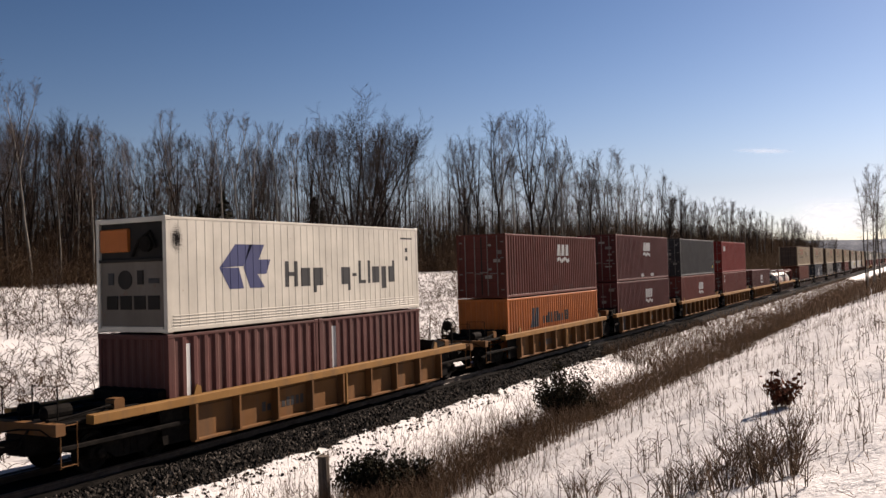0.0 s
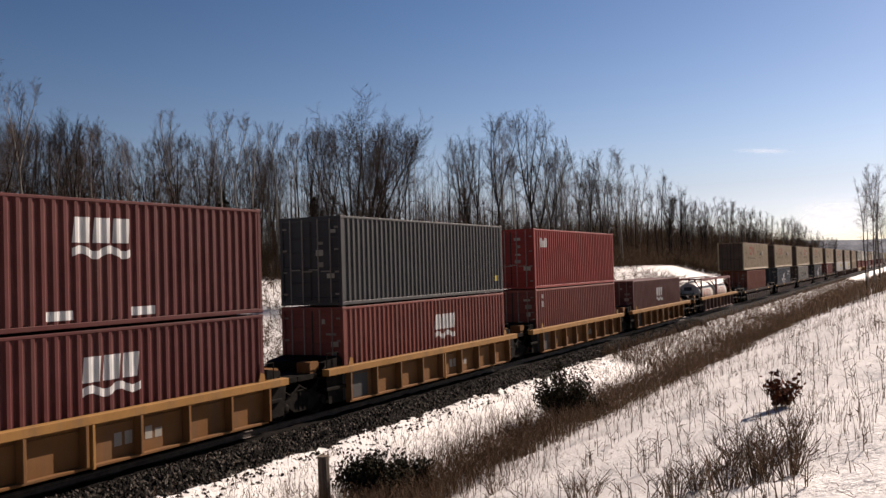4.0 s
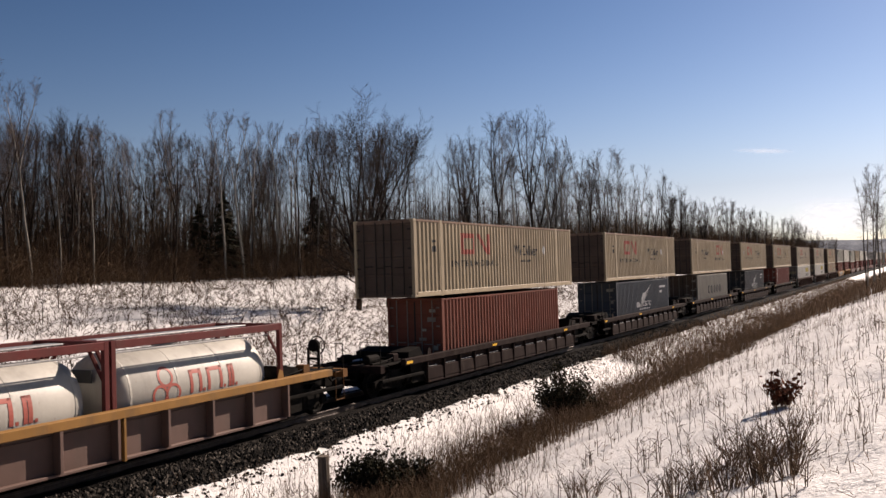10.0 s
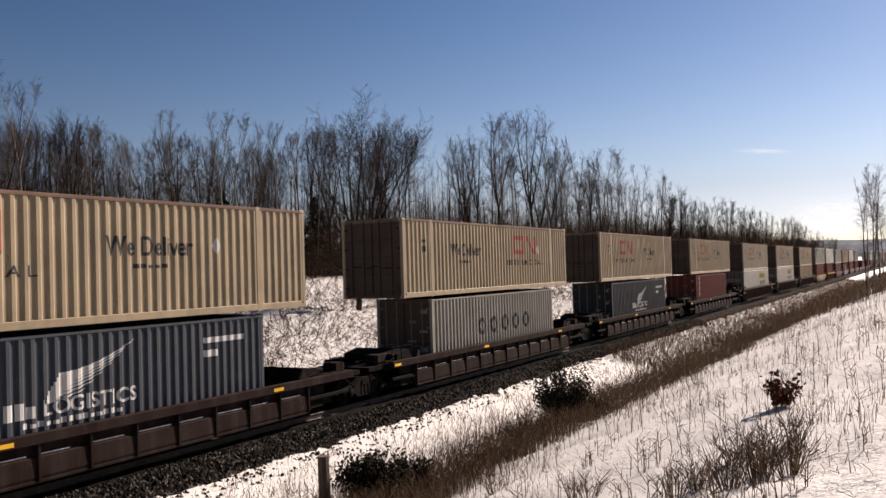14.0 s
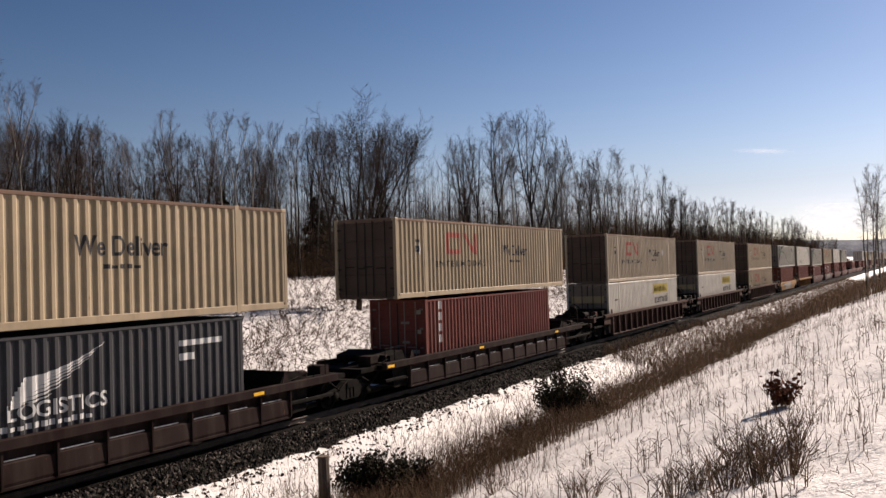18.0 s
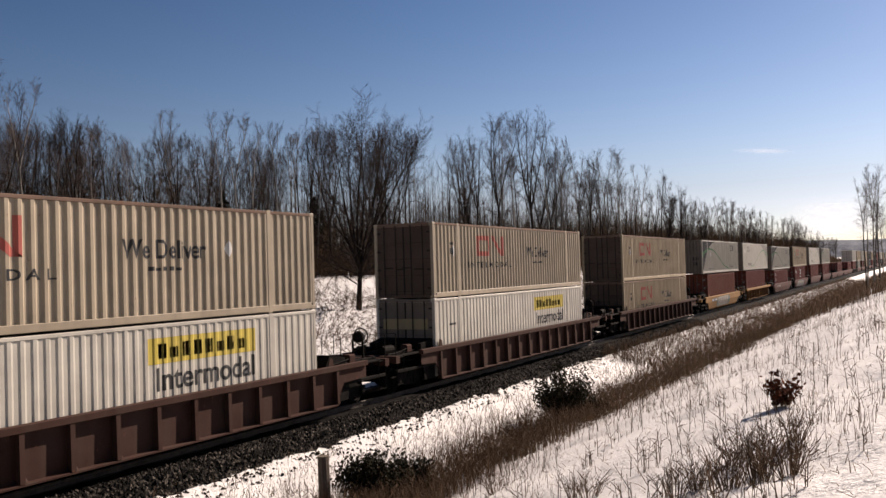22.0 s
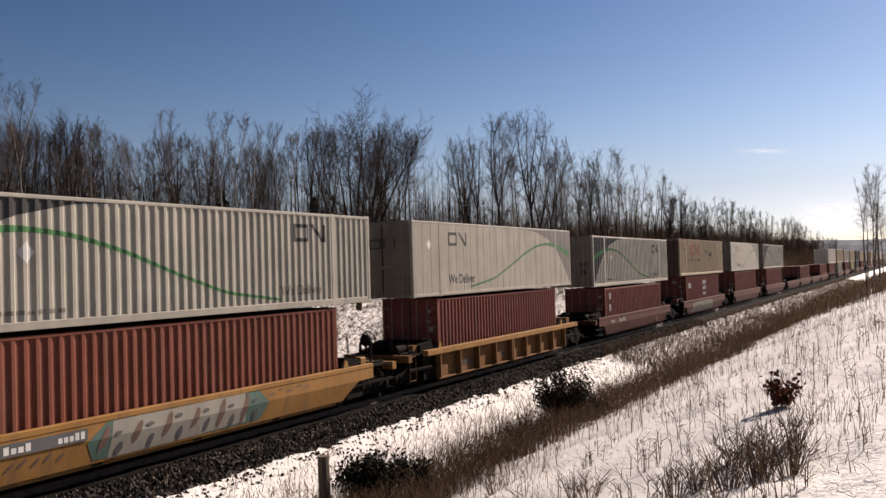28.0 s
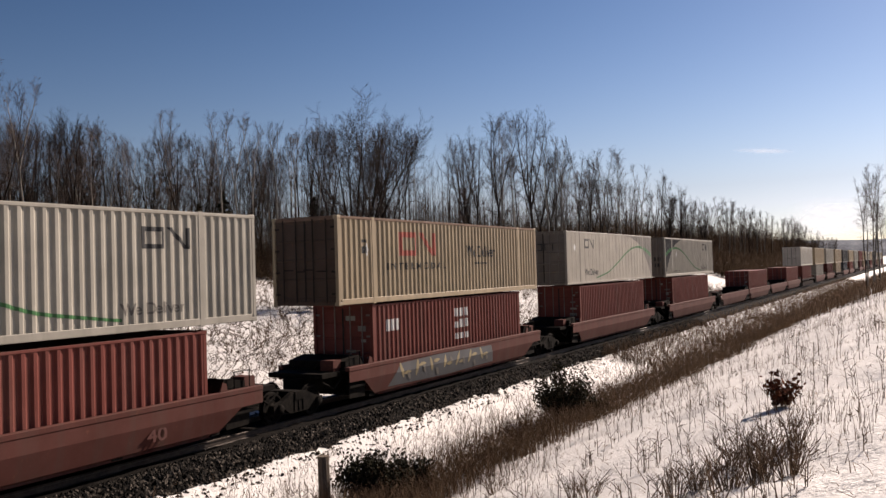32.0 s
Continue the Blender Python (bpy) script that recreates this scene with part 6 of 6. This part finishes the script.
def build_near_bank():
    def ditch(r):
        x = 9 + 150 * r.random() ** 2.0
        k = min(60.0, max(0.0, x - 20.0))
        return x, -6.62 - 0.018 * k + r.gauss(0, 0.78 + 0.013 * k) + 0.45 * noise.noise((x * 0.3, 0, 8))
    stalk_field("ditch_weeds", "dense brown dead weeds along the ditch", "weeds", DITCH, 29000, ditch, 0.2, 0.85, 0.007, 0.4, 1, 2)

    def strip(r):
        x = 9 + 80 * r.random() ** 1.8
        y = -2.5 - 3.3 * r.random() ** 0.7
        return (x, y) if noise.noise((x * 0.5, y * 0.7, 2.0)) > -0.3 else None
    stalk_field("strip_grass", "thin dry grass standing in snow beside the ballast", "grass", WEEDS, 15000, strip, 0.05, 0.32, 0.0056, 0.5, 2, 1)

    def bank(r):
        x = 7 + 60 * r.random() ** 1.9
        y = -7.2 - 9.6 * r.random()
        k = noise.noise((x * 0.22, y * 0.4, 4.0)) + (0.35 if y > -9 else 0)
        return (x, y) if k + r.uniform(-0.25, 0.25) > 0.06 else None
    stalk_field("bank_grass", "sparse dry grass stalks on the snowy bank", "grass", WEEDS, 12000, bank, 0.05, 0.30, 0.0046, 0.3, 3)

    def clumps(r):
        x = 7 + 60 * r.random() ** 1.9
        y = -7.2 - 9.6 * r.random()
        k = noise.noise((x * 0.6, y * 0.9, 14.0)) + (0.25 if y > -9 else 0)
        return (x, y) if k + r.uniform(-0.2, 0.2) > 0.12 else None
    stalk_field("bank_weeds", "dark dead weed stalks on the snowy bank", "weeds", DITCH, 3000, clumps, 0.2, 0.7, 0.0066, 0.14, 4, 4)

    def litter(r):
        x = 6.5 + 45 * r.random() ** 1.7
        return x, -7.0 - 10.0 * r.random()
    stalk_field("bank_litter", "bent dry grass lying over the snowy bank", "grass", GRASS, 3500, litter, 0.03, 0.13, 0.004, 1.8, 12)

    def verge(r):
        x = 45 + 170 * r.random() ** 1.3
        return x, -2.2 - 3.6 * r.random()
    stalk_field("verge_weeds", "brown weeds between the ballast and the ditch down the line", "weeds", DITCH, 12500, verge, 0.15, 0.75, 0.012, 0.4, 13, 1)

    def far_bank(r):
        x = 60 + 240 * r.random() ** 1.5
        return x, -5.5 - 10 * r.random()
    stalk_field("far_bank_weeds", "brown weeds on the bank far down the line", "weeds", WEEDS, 5000, far_bank, 0.4, 1.1, 0.02, 0.35, 6, 1)

    def field(r):
        x = 12 + 120 * r.random() ** 1.4
        y = 4.5 + (edge_of_wood(x) - 5) * r.random()
        return (x, y) if noise.noise((x * 0.12, y * 0.12, 6.0)) + r.uniform(-0.5, 0.5) > -0.25 else None
    stalk_field("field_brush", "sparse leafless brush poking out of the snowy field", "brush", BRUSH, 7800, field, 0.25, 1.6, 0.0145, 1.0, 5, 7)
    stalk_field("field_grass", "flattened brown grass showing through the field snow", "grass", DITCH, 54000, field, 0.03, 0.30, 0.017, 2.8, 15, 0)


def shrub(name, label, x, y, w, h, n, material, leaves, seed):
    rnd = random.Random(seed)
    o = thing(name, label, "bush")
    st, lf = Build(), Build()
    for i in range(n):
        a = rnd.random() * 6.28
        r = w * math.sqrt(rnd.random()) * 0.5
        hh = h * rnd.uniform(0.45, 1.0) * (0.62 + 0.5 * noise.noise((math.cos(a) * 1.7, math.sin(a) * 1.7 + seed, r)) + 0.3) * (1 - 0.4 * r / w)
        tip = Vector((math.cos(a) * r * 1.2, math.sin(a) * r * 1.2, hh))
        st.tube([(math.cos(a) * r * 0.25, math.sin(a) * r * 0.25, -0.08), tip * 0.55 + Vector((rnd.uniform(-1, 1), rnd.uniform(-1, 1), 0.6)) * 0.06, tip], 0.0055, 0.002, 3)
        for _ in range(3 if not leaves else 1):
            q = tip * rnd.uniform(0.4, 0.9)
            st.tube([q, q + Vector((rnd.uniform(-1, 1), rnd.uniform(-1, 1), rnd.uniform(0.3, 1.4))) * h * 0.16], 0.0035, 0.0015, 3)
        for _ in range(leaves):
            f = rnd.uniform(0.25, 1.05)
            p = tip * f + Vector((rnd.uniform(-1, 1), rnd.uniform(-1, 1), rnd.uniform(-1, 1))) * 0.09
            u = Vector((rnd.uniform(-1, 1), rnd.uniform(-1, 1), rnd.uniform(-1, 1))).normalized() * rnd.uniform(0.03, 0.075)
            v = u.cross(Vector((rnd.uniform(-1, 1), rnd.uniform(-1, 1), rnd.uniform(-1, 1)))).normalized() * 0.03
            m = len(lf.v)
            lf.v += [tuple(p - u), tuple(p + v), tuple(p + u), tuple(p - v + Vector((0, 0, 0.01)))]
            lf.f += [(m, m + 1, m + 2), (m, m + 2, m + 3)]
    wood = BRUSH if leaves else WEEDS
    part("brushwood", st.mesh("brushwood", wood), wood, o)
    if leaves:
        part("foliage", lf.mesh("foliage", material), material, o)
    o.location = (x, y, lie(x, y))
    return o


def build_bushes():
    shrub("bush", "dark evergreen bush in the weedy ditch", 17.6, -5.75, 1.5, 1.3, 200, NEEDLES, 30, 1)
    shrub("bush", "dark evergreen bush in the weedy ditch", 18.8, -6.0, 1.3, 1.0, 130, NEEDLES, 28, 2)
    shrub("bush", "dark evergreen bush beside the ballast strip", 28.6, -6.35, 1.9, 2.1, 200, NEEDLES, 24, 3)
    shrub("bush", "dark evergreen bush beside the ballast strip", 29.6, -6.95, 1.2, 0.9, 90, NEEDLES, 22, 7)
    shrub("shrub", "small shrub with reddish dead leaves on the snow", 15.4, -15.2, 0.55, 0.62, 26, LEAVES, 11, 4)
    rnd = random.Random(9)
    for x, y, w, h, n in ((9.6, -15.75, 0.5, 0.6, 34), (9.9, -15.4, 0.5, 0.55, 30), (9.75, -16.05, 0.5, 0.62, 40), (10.4, -15.7, 0.6, 0.6, 36), (10.2, -15.0, 0.6, 0.5, 26),
                          (10.9, -15.3, 0.6, 0.5, 26), (9.9, -14.8, 0.5, 0.5, 26), (11.9, -13.1, 0.6, 0.45, 22), (12.4, -12.7, 0.5, 0.4, 18), (11.4, -15.9, 0.5, 0.5, 22), (15.6, -9.9, 0.6, 0.4, 24)):
        shrub("shrub", "bare brown shrub standing in the snow", x, y, w * 1.25, h * 1.2, int(n * 1.3), WEEDS, 0, rnd.randint(0, 999))
    o = thing("fence_post", "weathered grey wooden post in snow", "post")
    part("shaft", Build().tube([(0, 0, -0.3), (0.01, 0, 0.4), (0.0, 0.01, 1.2)], 0.145, 0.135, 9, True), WOOD, o)
    o.location = (16.75, -5.0, lie(16.75, -5.0))


def build_distance():
    b = Build()
    rows = [[], []]
    for i in range(61):
        a = radians(-70 + 2.5 * i)
        r = 3300
        h = 70 + 26 * noise.noise((i * 0.17, 1.0, 0)) + 12 * noise.noise((i * 0.6, 4.0, 0))
        x, y = math.cos(a) * r, math.sin(a) * r
        rows[0].append((x * 1.05, y * 1.05, h))
        rows[1].append((x, y, -6.0))
    b.strip([rows[1], rows[0], [(p[0] * 1.1, p[1] * 1.1, -6) for p in rows[0]]])
    tagged(new("far_hills", b.mesh("far_hills", HILL, True)), "low wooded hills on the horizon, painted haze-blue", "hills", kind="structure")


def cloud(name, label, right, up, dist, hx, hz, glow, spread, thick):
    """A soft patch of high thin cloud near the horizon. glow: emission in place of sunlight on it."""
    m, nt, bs = nodes_of("thin_cloud")
    bs.inputs["Base Color"].default_value, bs.inputs["Roughness"].default_value = (0.8, 0.8, 0.8, 1), 1.0
    bs.inputs["Emission Color"].default_value, bs.inputs["Emission Strength"].default_value = (0.97, 0.97, 1.0, 1), glow
    tc = nt.nodes.new("ShaderNodeTexCoord")
    g = nt.nodes.new("ShaderNodeTexGradient")
    g.gradient_type = "SPHERICAL"
    mp = nt.nodes.new("ShaderNodeMapping")
    mp.inputs["Scale"].default_value = (0.95 / hx, 1, 0.95 / hz)
    nt.links.new(tc.outputs["Object"], mp.inputs["Vector"])
    nt.links.new(mp.outputs["Vector"], g.inputs["Vector"])
    mul = nt.nodes.new("ShaderNodeMath")
    mul.operation = "MULTIPLY"
    nt.links.new(g.outputs["Fac"], mul.inputs[0])
    nt.links.new(ramp_between(nt, noise_at(nt, spread, 4, (1, 1, 4)), 0.2, 0.65, (0.25 * thick,) * 3, (thick,) * 3), mul.inputs[1])
    nt.links.new(mul.outputs[0], bs.inputs["Alpha"])
    b = Build()
    b.v, b.f = [(-hx, 0, -hz), (hx, 0, -hz), (hx, 0, hz), (-hx, 0, hz)], [(0, 1, 2, 3)]
    o = tagged(new(name, b.mesh(name, m)), label, "cloud", kind="structure")
    d = Vector(AIM) + Vector((AIM[1], -AIM[0], 0)) * right + Vector((0, 0, 1)) * up
    o.matrix_basis = Matrix.Translation(Vector(EYE) + d * dist) @ pose(0, 0, 0, 0, 0, -42)


def build_clouds():
    cloud("cloud_streak", "faint white streak of high cloud", 0.366, 0.100, 2600, 110, 9, 0.3, 0.03, 0.55)
    cloud("cloud_bank", "pale white bank of haze over the horizon", 0.445, 0.020, 4000, 320, 105, 0.36, 0.004, 1.2)


build_ground()
build_ballast()
build_tree_kinds()
build_wood()
build_conifers()
build_field_trees()
build_near_bank()
build_bushes()
build_distance()
build_clouds()
build_train()
motions()
